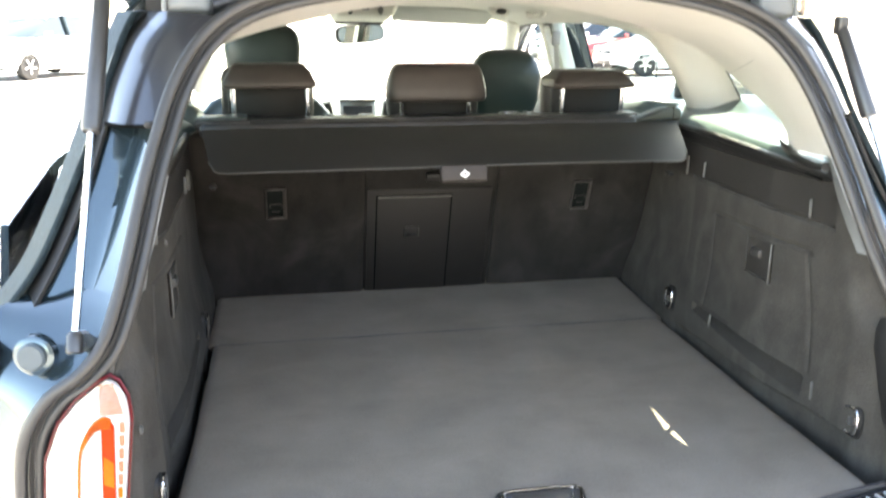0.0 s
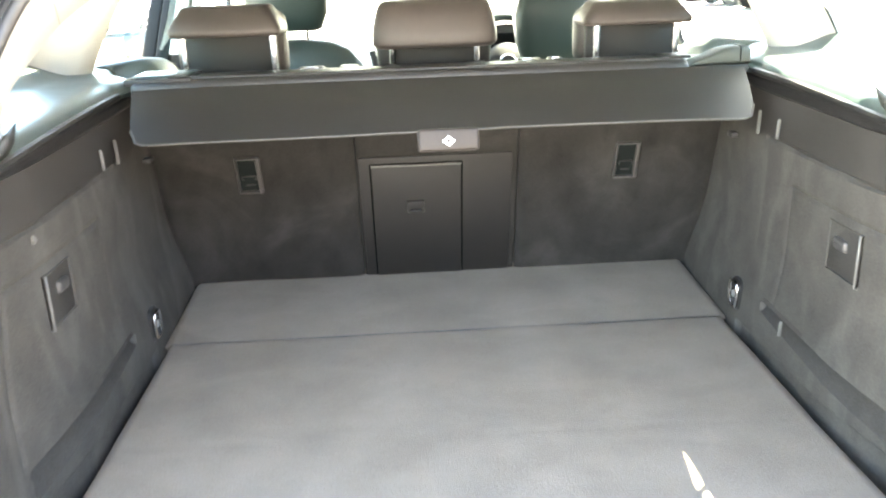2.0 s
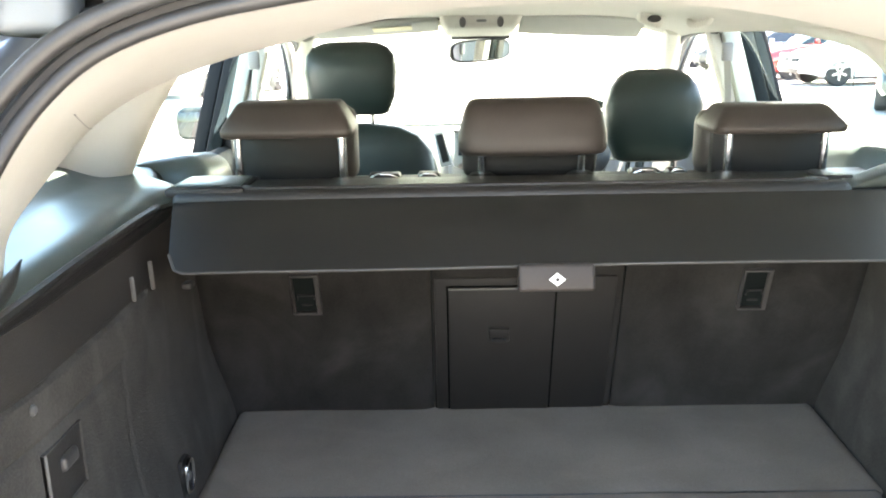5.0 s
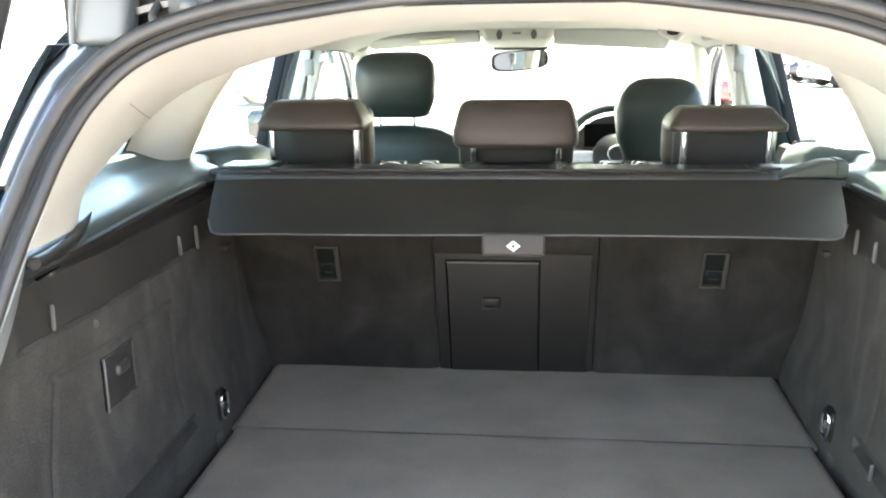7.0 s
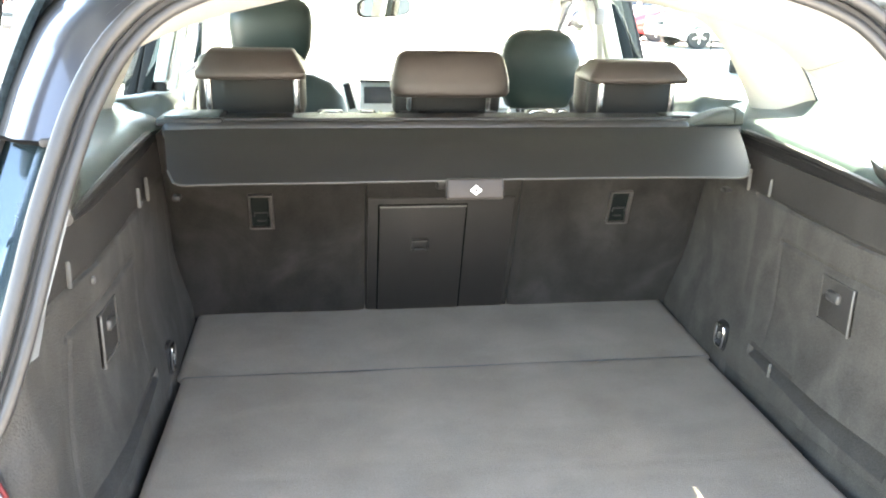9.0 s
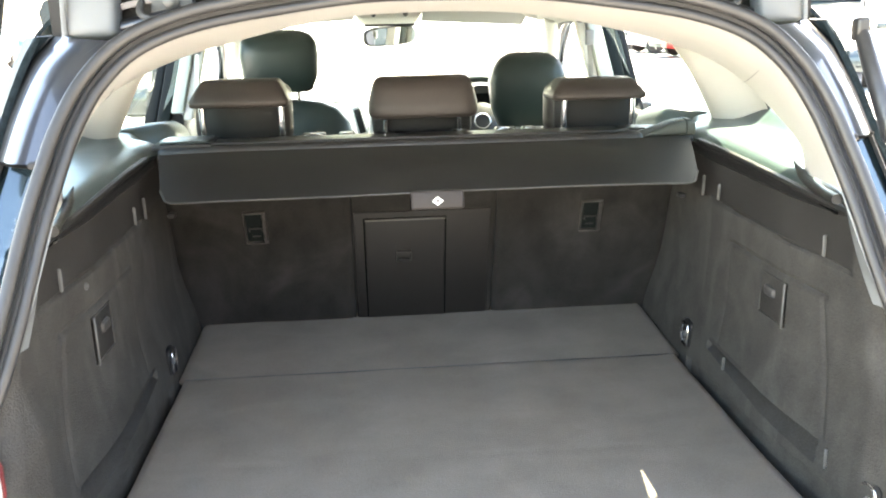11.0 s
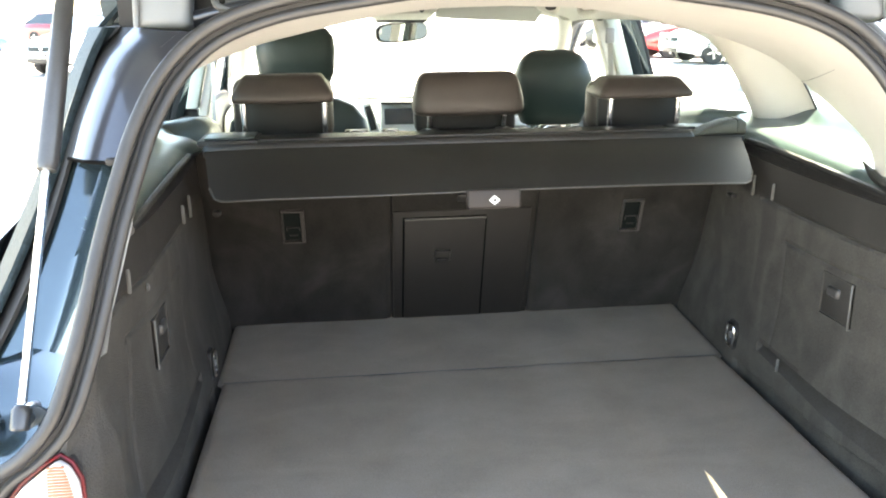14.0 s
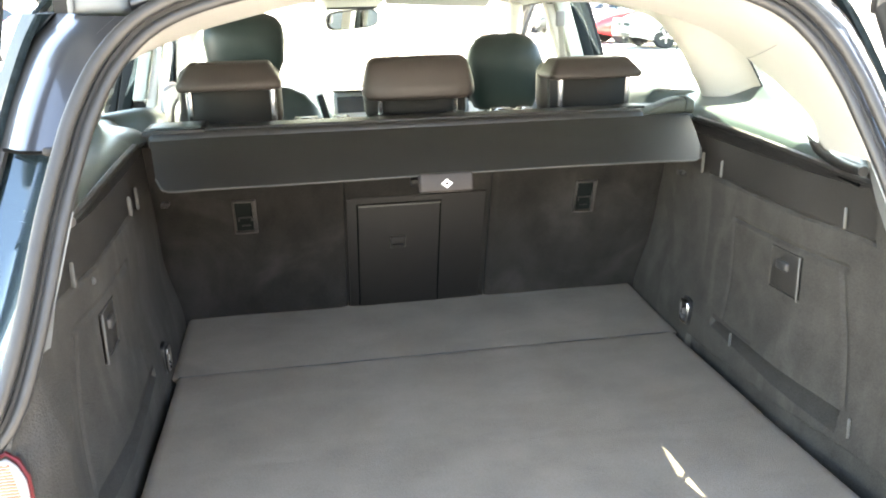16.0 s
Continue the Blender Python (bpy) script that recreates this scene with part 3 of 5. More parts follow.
def loop(points, dx=0.0, dy=0.0, dz=0.0, n=4):
    half = spline([(x, seal_y(z), z) for x, z in points], n)
    full = [Vector((-p.x, p.y, p.z)) for p in half[:0:-1]] + half
    out = []
    for i, p in enumerate(full):
        d = (full[min(i + 1, len(full) - 1)] - full[max(i - 1, 0)]).normalized()
        nrm = Vector((-d.z, 0, d.x)).normalized()
        out.append(p + nrm * dx + Vector((0, dy, dz)))
    return out


def make_seal():
    t = thing("door_seal", "grey-black double-lipped rubber seal round the tailgate opening", "door seal", kind="structure")
    part("outer_bulb", tube(loop(SEAL, 0.010, -0.012), 0.0084, 12), RUBBER, t)
    part("inner_lip", tube(loop(SEAL, -0.010, 0.002), 0.0075, 12), RUBBER, t)
    part("carrier", tube(loop(SEAL, 0.0, 0.008), 0.010, 8), BLACK_RUBBER, t)


make_seal()

# cream trims behind the seal
INNER = [(0.0, 0.76, 1.388), (0.12, 0.76, 1.384), (0.23, 0.765, 1.369), (0.325, 0.775, 1.348), (0.400, 0.79, 1.329), (0.485, 0.80, 1.298), (0.574, 0.850, 1.252), (0.584, 0.722, 1.200), (0.589, 0.655, 1.164), (0.580, 0.612, 1.124)]
SEAL_TOP = [(0.0, 1.408), (0.12, 1.405), (0.23, 1.392), (0.33, 1.374), (0.408, 1.346), (0.457, 1.303), (0.488, 1.250), (0.506, 1.200), (0.515, 1.170), (0.524, 1.140)]


def side_inner(s, k):
    """A smooth line k from the seal (0) to the inner edge of the trim (1)."""
    a = spline([(x, seal_y(z) + 0.012, z) for x, z in SEAL_TOP], 4)
    b = spline(INNER, 4)
    out = []
    for p, q in zip(a, b):
        r = p.lerp(q, k)
        r.z += 0.003 * math.sin(math.pi * k) * smooth(1.2, 1.3, p.z)
        out.append(Vector((s * r.x, r.y, r.z)))
    return out


def rear_trims():
    n = 12
    for s in (-1, 1):
        t = thing("rear_pillar_trim", "cream moulded trim of the rear pillar beside the tailgate opening", "pillar trim", kind="structure")
        lines = [side_inner(s, k / n) for k in range(n + 1)]
        m = len(lines[0]) - 1
        cut = 12
        def f(u, v):
            i = cut + u * (m - cut)
            j = v * n
            i0, j0 = min(int(i), m - 1), min(int(j), n - 1)
            a = lines[j0][i0].lerp(lines[j0][i0 + 1], i - i0)
            b = lines[j0 + 1][i0].lerp(lines[j0 + 1][i0 + 1], i - i0)
            return a.lerp(b, j - j0)
        part("trim_panel", sheet(f, m - cut, n, thick=0.004, toward=(s, 0, 0)), CREAM, t)
        seam = []
        for i in range(9):
            k, j = n * mix(1.0, 0.38, i / 8), mix(24, 21.2, (i / 8) ** 1.2)
            k0, j0 = min(int(k), n - 1), int(j)
            p = lines[k0][j0].lerp(lines[k0][j0 + 1], j - j0).lerp(lines[k0 + 1][j0].lerp(lines[k0 + 1][j0 + 1], j - j0), k - k0)
            seam.append(p + Vector((-s * 0.0005, -0.0005, -0.0005)))
        part("seam_gap", tube(seam, 0.0008, 6), VISOR, t, "thin dark joint to the next trim")
    t = thing("header_trim", "cream trim across the roof above the tailgate opening", "roof trim", kind="structure")
    L, R = [side_inner(-1, k / n) for k in range(n + 1)], [side_inner(1, k / n) for k in range(n + 1)]
    cut = 12
    rows = [l[cut:0:-1] + r[:cut + 1] for l, r in zip(L, R)]
    m = len(rows[0]) - 1
    def g(u, v):
        i, j = u * m, v * n
        i0, j0 = min(int(i), m - 1), min(int(j), n - 1)
        return rows[j0][i0].lerp(rows[j0][i0 + 1], i - i0).lerp(rows[j0 + 1][i0].lerp(rows[j0 + 1][i0 + 1], i - i0), j - j0)
    part("trim_panel", sheet(g, m, n, thick=0.004, toward=(0, 0, 1)), CREAM, t)


rear_trims()


def head_z(y):
    return curve1([(0.78, 1.398), (1.1, 1.412), (1.6, 1.424), (2.1, 1.424), (2.45, 1.408), (2.62, 1.385)], y)


def make_headliner():
    def f(u, v):
        y = mix(0.78, 2.62, v)
        x = (2 * u - 1)
        rail = curve1([(0.78, 0.50), (0.95, 0.585), (1.1, 0.59), (1.6, 0.590), (2.3, 0.590), (2.62, 0.60)], y)
        edge = curve1([(0.78, 1.325), (0.95, 1.305), (1.1, 1.322), (1.3, 1.334), (1.6, 1.346), (1.8, 1.352), (2.3, 1.350), (2.62, 1.335)], y)
        z = head_z(y) - (head_z(y) - edge) * abs(x) ** 5
        return Vector((x * rail, y, z))
    single("ceiling", sheet(f, 36, 40, thick=0.012, toward=(0, 0, 1)), HEADLINER, "pale cream cloth headliner of the cabin", "headliner", kind="structure")


make_headliner()


def side_pillars(s):
    t = thing("middle_pillar_trim", "beige-grey moulded trim of the pillar behind the rear door", "pillar trim", kind="structure")
    front = spline([(0, 1.236, 1.128), (0, 1.252, 1.18), (0, 1.270, 1.24), (0, 1.315, 1.296), (0, 1.375, 1.320), (0, 1.50, 1.337), (0, 1.66, 1.350)], 4)
    rear = spline([(0, 1.30, 1.380), (0, 1.20, 1.362), (0, 1.11, 1.342), (0, 1.085, 1.300), (0, 1.047, 1.250), (0, 1.034, 1.205), (0, 1.030, 1.140)], 4)
    def f(u, v):
        i = u * (len(front) - 1)
        i0 = min(int(i), len(front) - 2)
        p = front[i0].lerp(front[i0 + 1], i - i0)
        j = (1 - u) * (len(rear) - 1)
        j0 = min(int(j), len(rear) - 2)
        q = rear[j0].lerp(rear[j0 + 1], j - j0)
        r = p.lerp(q, v)
        x = tumble(r.z) - 0.052 * smooth(0, 0.45, v) * (1 - smooth(0.50, 1, v)) * (1 - 0.6 * u) + 0.038 * smooth(0.45, 1, v)
        return Vector((s * x, r.y, r.z))
    part("trim_panel", sheet(f, 28, 16, thick=0.004, toward=(s, 0, 0)), CREAM, t)
    rim = [f(k / 10 * 0.42, 0.0) + Vector((s * 0.022, 0.030 - 0.020 * k / 10, -0.004)) for k in range(11)]
    part("door_seal", tube(rim, 0.009, 8), BLACK_RUBBER, t, "black door seal in front of the pillar")
    edge = [f(k / 12 * 0.62, 1.0) + Vector((-s * 0.001, -0.003, 0)) for k in range(13)]
    part("window_seal", tube(edge, 0.0022, 6), BLACK_RUBBER, t, "thin black window seal")
    t = thing("door_pillar_trim", "grey trimmed door pillar with black window frames", "door pillar", kind="structure")
    outer, mid, inner = (0.825, 0.742, 0.703) if s < 0 else (0.793, 0.713, 0.665)
    def slab(x0, x1, z0, z1, y0, thick):
        pts = [(s * (x - 0.20 * (z - 1.13)), 2.12 + y0 + 0.35 * (z - 1.13), z) for x, z in ((x0, z0), (x1, z0), (x1, z1), (x0, z1))]
        return prism(pts, (0, thick, 0), r=0.005)
    step = (outer - mid) / 2
    part("black_frame", slab(outer, outer - step + 0.004, 0.96, 1.40, 0.0, 0.04), FRAME_BLACK, t, "matt black rear door frame")
    part("frame_seal", slab(outer - step + 0.008, outer - step - 0.004, 0.96, 1.40, 0.012, 0.03), DEEP_BLACK, t, "black joint between the door frames")
    part("black_frame", slab(outer - step, mid, 0.96, 1.40, -0.012, 0.04), FRAME_BLACK, t, "matt black door frame")
    part("pillar_cover", slab(mid - 0.002, inner, 1.095, 1.40, -0.026, 0.05), PILLAR_GREY, t, "grey-green pillar cover")
    part("belt_slider", slab(inner - 0.003, inner - 0.030, 1.07, 1.38, -0.004, 0.05), CREAM, t)
    part("lower_cover", rbox((0.10, 0.20, 0.50), (s * (mid + 0.02), 2.22, 0.845), r=0.02), PLASTIC, t)
    # seat belt and its guide
    belt = spline([(s * (inner - 0.055), 2.10, 1.31), (s * (inner - 0.045), 2.09, 1.15), (s * (inner - 0.03), 2.12, 0.90)], 6)
    part("seat_belt", tube(belt, 0.009, 8, squash=0.12), VISOR, t, "pale grey woven seat belt")
    part("belt_guide", rbox((0.030, 0.016, 0.050), (s * (inner - 0.053), 2.098, 1.300), r=0.006), PALE_PLASTIC, t)
    # front pillar
    t = thing("windscreen_pillar_trim", "cream windscreen pillar trim with a dark door seal", "pillar trim", kind="structure")
    part("trim_panel", tube(spline([(s * 0.575, 2.50, 1.372), (s * 0.64, 2.80, 1.250), (s * 0.70, 3.15, 1.06)], 6), 0.032, 10), CREAM, t)
    part("door_seal", tube(spline([(s * 0.712, 3.20, 1.07), (s * 0.693, 3.08, 1.135), (s * 0.655, 2.84, 1.235), (s * 0.622, 2.60, 1.322), (s * 0.600, 2.40, 1.350), (s * 0.600, 2.16, 1.356)], 6), 0.010, 8), BLACK_RUBBER, t, "dark rubber door seal")


side_pillars(-1)
side_pillars(1)


# ---- rear bench ----
def back_y(z):
    """The reclined back of the rear bench."""
    return 1.250 - (z - 0.69) * 0.345


def bench_back(t, x0, x1, name, lab):
    def f(u, v):
        z = mix(0.655, 1.125, v)
        x = mix(x0, x1, u)
        e = min(u, 1 - u) * (x1 - x0)
        y = back_y(z) + 0.007 * (1 - smooth(0, 0.014, e)) + 0.002 * noise.noise(Vector((x * 5, z * 6, 0.4)))
        y += 0.03 * smooth(1.09, 1.125, z) ** 2
        return Vector((x, y, z))
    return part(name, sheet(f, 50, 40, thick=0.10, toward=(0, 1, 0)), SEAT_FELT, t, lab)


def latch_window(t, xc, zc):
    y = back_y(zc)
    rot = (math.degrees(math.atan(0.345)), 0, 0)
    m = pose(xc, y - 0.003, zc, *rot)
    b = bmesh.new()
    for dx, dz, lx, lz in ((-0.022, 0, 0.004, 0.082), (0.0205, 0, 0.008, 0.082), (0, 0.039, 0.047, 0.004), (0, -0.039, 0.047, 0.004)):
        rbox((lx, 0.010, lz), (dx, 0, dz), r=0.002, bm=b)
    bmesh.ops.transform(b, matrix=m, verts=b.verts)
    fr = part("isofix_frame", b, PULL_DARK, t, "grey plastic anchor surround")
    # near-black slab fills the frame, its colour standing in for a hollow's shade
    b = rbox((0.040, 0.006, 0.072), (0, 0.004, 0), r=0.001, seg=1)
    bmesh.ops.transform(b, matrix=m, verts=b.verts)
    part("anchor_well", b, FRAME_BLACK, fr)
    b = tube([(-0.014, 0, -0.010), (-0.014, -0.003, 0.0), (0.014, -0.003, 0.0), (0.014, 0, -0.010)], 0.0018, 8)
    rbox((0.018, 0.004, 0.004), (0.0, 0.001, -0.022), r=0.0015, bm=b)
    bmesh.ops.transform(b, matrix=m, verts=b.verts)
    part("anchor_bar", b, PLASTIC, fr, "small black bar")


bench = thing("rear_bench", "felt-backed split rear bench, upright, closing off the boot", "rear bench")
bench_back(bench, -0.564, -0.168, "backrest", "charcoal felt seat back")
bench_back(bench, 0.160, 0.564, "backrest", "charcoal felt seat back")


def middle_back():
    def slab(name, x0, x1, z0, z1, dy, mat, lab="", parent=bench, thick=0.03, r=0.002):
        zm = (z0 + z1) / 2
        lean = math.atan(0.345)
        n = Vector((0, math.cos(lean), math.sin(lean)))
        p = Vector(((x0 + x1) / 2, back_y(zm), zm)) + n * (dy + thick / 2)
        return part(name, rbox((x1 - x0, thick, (z1 - z0) / math.cos(lean)), tuple(p), r=r, seg=2, rot=(math.degrees(lean), 0, 0)), mat, parent, lab)
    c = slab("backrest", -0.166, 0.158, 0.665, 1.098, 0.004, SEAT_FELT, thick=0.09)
    p = slab("hatch_surround", -0.162, 0.146, 0.66, 0.960, 0.0005, HATCH, "smooth dark plastic surround", thick=0.01)
    slab("door_gap", -0.1415, 0.0465, 0.662, 0.9455, -0.0005, DEEP_BLACK, "black joint round the door", p, thick=0.006, r=0.0004)
    slab("hatch_door", -0.138, 0.043, 0.665, 0.942, -0.0025, HATCH, "black plastic load-through door", p, thick=0.008)
    b = rbox((0.182, 0.006, 0.004), (-0.0475, back_y(0.943) - 0.008, 0.943), r=0.001, seg=1)
    part("door_edge", b, CLIP, p)
    z = 0.848
    rot = (math.degrees(math.atan(0.345)), 0, 0)
    part("door_catch", rbox((0.036, 0.008, 0.030), (-0.051, back_y(z) - 0.007, z), r=0.003, rot=rot), SATIN, p)
    part("catch_grip", rbox((0.026, 0.008, 0.008), (-0.051, back_y(z) - 0.012, z - 0.008), r=0.003, rot=rot), BLACK_RUBBER, p)
    # release loop beneath the cover
    z = 0.995
    part("release_handle", rbox((0.058, 0.016, 0.020), (0.004, back_y(z) - 0.012, z), r=0.005, rot=rot), PLASTIC, bench, "black folding release handle")


middle_back()
latch_window(bench, -0.379, 0.935)
latch_window(bench, 0.378, 0.932)
part("top_ledge", rbox((1.10, 0.10, 0.020), (0, 1.150, 1.122), r=0.008, seg=3), PLASTIC, bench, "black plastic ledge along the seat top")
part("cushion", rbox((1.22, 0.50, 0.20), (0, 1.58, 0.62), r=0.05, seg=4), LEATHER_B, bench, "black leather seat cushion")
part("front_face", rbox((1.14, 0.08, 0.50), (0, 1.262, 0.86), r=0.03, seg=3, rot=(19, 0, 0)), LEATHER_B, bench)


for s in (-1, 1):
    part("side_bolster", rbox((0.150, 0.20, 0.100), (s * 0.615, 1.300, 1.105), r=0.042, seg=5, rot=(-6, s * 8, 0)), BOLSTER_SHEEN, bench, "smooth rounded outer bolster of the bench, window sheen put into its pale colour")
# made-up blocks with chrome strips, drawing the glints of belt buckles
for x, w in ((-0.235, 0.050), (-0.165, 0.036), (0.175, 0.046), (0.225, 0.030)):
    part("buckle_block", rbox((w, 0.034, 0.016), (x, 1.128, 1.138), r=0.005, seg=3), SATIN, bench, "black block standing in for a belt buckle")
    part("buckle_glint", tube([(x - w * 0.42, 1.110, 1.142), (x - w * 0.2, 1.106, 1.1475), (x + w * 0.2, 1.106, 1.1465), (x + w * 0.42, 1.110, 1.141)], 0.0010, 6), CHROME, bench, "thin chrome strip standing in for a buckle's glint")


def post(t, x, y, z0, z1, tip=0.0):
    part("post", tube([(x, y, z0), (x + tip, y - 0.004, z1)], 0.0064, 14), CHROME, t, "chrome headrest post")
    part("post_guide", lathe([(0.024, 0), (0.023, 0.006), (0.017, 0.011), (0.010, 0.012), (0.0, 0.012)], 24, pose(x, y, z0 - 0.003)), SATIN, t, "round black post collar")


def side_headrest(xc, zb, zt, lab, trim=(0.0, 0.0), posts=(0.0, 0.0)):
    t = thing("rear_headrest", lab, "headrest", group="rear headrests")
    z0 = 1.134
    hw = 0.077
    # overhanging cap, wider below, facing the boot
    rings = []
    for k, (z, wx, y0, y1) in enumerate(((0.0, 0.102, 1.082, 1.185), (0.045, 0.106, 1.077, 1.190), (0.26, 0.107, 1.075, 1.192), (0.64, 0.095, 1.090, 1.190), (0.92, 0.086, 1.103, 1.184), (1.0, 0.081, 1.112, 1.176))):
        ring = []
        z = mix(zb, zt, z)
        for j in range(40):
            a = 2 * math.pi * j / 40
            c, sn = math.cos(a), math.sin(a)
            ring.append(Vector((xc + math.copysign(abs(c) ** 0.20, c) * (wx - trim[c > 0]), (y0 + y1) / 2 + math.copysign(abs(sn) ** 0.20, sn) * (y1 - y0) / 2, z)))
        rings.append(ring)
    part("cap", loft(rings), LEATHER, t, "brown-black padded leather cap", smooth=60)
    part("front_pad", rbox((0.208, 0.060, zt - 1.132), (xc, 1.192, (zt + 1.112) / 2), r=0.026, seg=4), LEATHER, t)
    part("back_panel", rbox((0.176, 0.040, 0.080), (xc, 1.172, 1.168), r=0.006), SEAT_BLACK, t, "matt black recessed back")
    for sx, dx in zip((-1, 1), posts):
        post(t, xc + sx * hw + dx, 1.106, z0, 1.208)


def middle_headrest(xc):
    t = thing("rear_headrest", "low wide padded brown-black leather middle headrest on chrome posts", "headrest", group="rear headrests")
    rings = []
    for z, wx, wy in ((1.174, 0.102, 0.034), (1.176, 0.110, 0.045), (1.184, 0.1155, 0.049), (1.206, 0.115, 0.045), (1.232, 0.109, 0.038), (1.249, 0.103, 0.031), (1.257, 0.096, 0.023), (1.260, 0.087, 0.012)):
        ring = []
        for j in range(40):
            a = 2 * math.pi * j / 40
            c, sn = math.cos(a), math.sin(a)
            ring.append(Vector((xc + math.copysign(abs(c) ** 0.55, c) * wx, 1.128 + math.copysign(abs(sn) ** 0.42, sn) * wy, z)))
        rings.append(ring)
    part("cushion", loft(rings), LEATHER, t, smooth=60)
    part("lower_pad", rbox((0.214, 0.050, 0.052), (xc, 1.176, 1.158), r=0.012, seg=3, taper=(1.03, 1.0)), SEAT_BLACK, t, "matt black lower pad")
    for sx in (-1, 1):
        post(t, xc + sx * 0.0785, 1.135, 1.134, 1.180)


side_headrest(-0.386, 1.208, 1.260, "brown-black leather headrest with an overhanging cap, beside the passenger side window", (0.011, 0.0), (0.004, 0.010))
side_headrest(0.375, 1.203, 1.244, "brown-black leather headrest with an overhanging cap, beside the driver side window", (0.0, 0.010), (0.0, -0.007))
middle_headrest(-0.003)


# ---- luggage cover ----
def luggage_cover():
    t = thing("luggage_cover", "black vinyl roller blind luggage cover, rolled back behind the seats", "luggage cover")
    def f(u, v):
        w = mix(0.520, 0.503, v)
        x = (2 * u - 1)
        # rounded lower corners
        r = 0.030
        d = (1 - abs(x)) * w
        drop = v
        if d < r:
            lim = 1 - (r - math.sqrt(max(0, r * r - (r - d) ** 2))) / 0.13
            drop = v * min(lim, 1)
        sag = 0.004 * math.sin(3 * x + 0.4) * v
        y = mix(0.962, 0.848, drop)
        z = mix(1.138, 1.068, drop) + 0.006 * math.sin(math.pi * drop) + sag * 0.4
        z -= 0.003 * max(0, (abs(x) - 0.70) / 0.30) ** 2
        return Vector((x * w + mix(0.002, 0.004, v) * smooth(0.5, 1, x), y, z))
    flap = part("flap", sheet(f, 120, 14, thick=0.0035), VINYL, t, "smooth black vinyl flap")
    edge = []
    for k in range(0, 91):
        p = f(k / 90, 1.0)
        edge.append(p + Vector((0, -0.001, -0.001)))
    part("edge_bar", tube(edge, 0.0018, 8), EDGE_PALE, flap, "pale stitched edge")
    part("pull_handle", rbox((0.098, 0.022, 0.036), (0.001, 0.840, 1.054), r=0.006, seg=3, rot=(-14, 0, 0)), PULL, t, "grey plastic pull handle")
    d = 0.0085
    m = pose(0.001, 0.8275, 1.0545, 76, 0, 0)
    ring = [m @ Vector(p) for p in ((0, -d, 0), (d * 1.25, 0, 0), (0, d, 0), (-d * 1.25, 0, 0))]
    hole = [m @ Vector(p) for p in ((0, -d * 0.38, 0.0006), (d * 0.42, 0, 0.0006), (0, d * 0.38, 0.0006), (-d * 0.42, 0, 0.0006))]
    part("symbol", prism(ring, m.to_3x3() @ Vector((0, 0, 0.0008))), WHITE_INK, t, "white diamond symbol", smooth=0)
    part("symbol_core", prism(hole, m.to_3x3() @ Vector((0, 0, 0.001))), PULL, t, smooth=0)
    part("cassette", rbox((0.955, 0.110, 0.036), (-0.0475, 1.016, 1.132), r=0.014, seg=4), SATIN, t, "black roller cassette")
    part("cassette_ridge", rbox((0.86, 0.020, 0.008), (-0.03, 0.985, 1.149), r=0.003), SATIN, t)
    for s in (-1, 1):
        part("end_cap", rbox((0.112, 0.110, 0.012), (s * 0.478, 1.022, 1.147 if s < 0 else 1.131), r=0.004), BLACK_RUBBER, t, "flat black end cap")
        if s < 0:
            part("end_plate", rbox((0.092, 0.080, 0.003), (-0.476, 1.024, 1.1545), r=0.0012), SHELF, t, "thin plate on the end cap")
        part("end_stop", rbox((0.014, 0.022, 0.009), (s * 0.503, 0.940, 1.022), r=0.003), BLACK_RUBBER, t)


luggage_cover()


def belt_guide():
    t = thing("seat_belt_guide", "grey-green leatherette seat belt guide on the seat corner", "belt guide")
    def wedge(x0, x1, grow=0.0):
        rings = []
        for k in range(13):
            x = mix(x0, x1, k / 12)
            top = curve1([(0.428, 1.139), (0.445, 1.146), (0.470, 1.156), (0.492, 1.1645), (0.508, 1.168), (0.530, 1.168), (0.537, 1.164)], x) + grow
            zb, h, d = 1.1365, (top - 1.1365) / 2, 0.026 + grow
            rings.append([Vector((x, 1.000 + d * math.copysign(abs(math.cos(a)) ** 0.5, math.cos(a)), zb + h + h * math.copysign(abs(math.sin(a)) ** 0.5, math.sin(a)))) for a in [2 * math.pi * j / 24 for j in range(24)]])
        return loft(rings)
    guide = part("guide", wedge(0.428, 0.519), BELT_GUIDE, t)
    part("end_block", wedge(0.5205, 0.537, 0.0012), BELT_GUIDE, guide)
    part("webbing", rbox((0.05, 0.05, 0.005), (0.412, 1.010, 1.1525), r=0.002), PLASTIC, t, "black belt webbing")


belt_guide()


# ---- rear body: jambs, lamps, struts ----
OUT_X = [(0.90, 0.83), (1.0, 0.752), (1.07, 0.717), (1.19, 0.668), (1.28, 0.642), (1.36, 0.612), (1.42, 0.555), (1.45, 0.52)]


def out_x(z, y=0.6):
    """Half the outer width of the glasshouse."""
    return curve1(OUT_X, z) + 0.07 * smooth(0.6, 1.1, y)


JAMB = [(0.420, 1.357), (0.462, 1.322), (0.492, 1.272), (0.520, 1.205), (0.536, 1.155), (0.557, 1.070), (0.575, 1.000), (0.600, 0.930)]
JAMB_OUT = [(0.535, 1.364), (0.570, 1.325), (0.598, 1.262), (0.6155, 1.203), (0.638, 1.130), (0.664, 1.060), (0.690, 1.005), (0.718, 0.955)]


def jamb_y(z):
    return seal_y(z) + 0.075


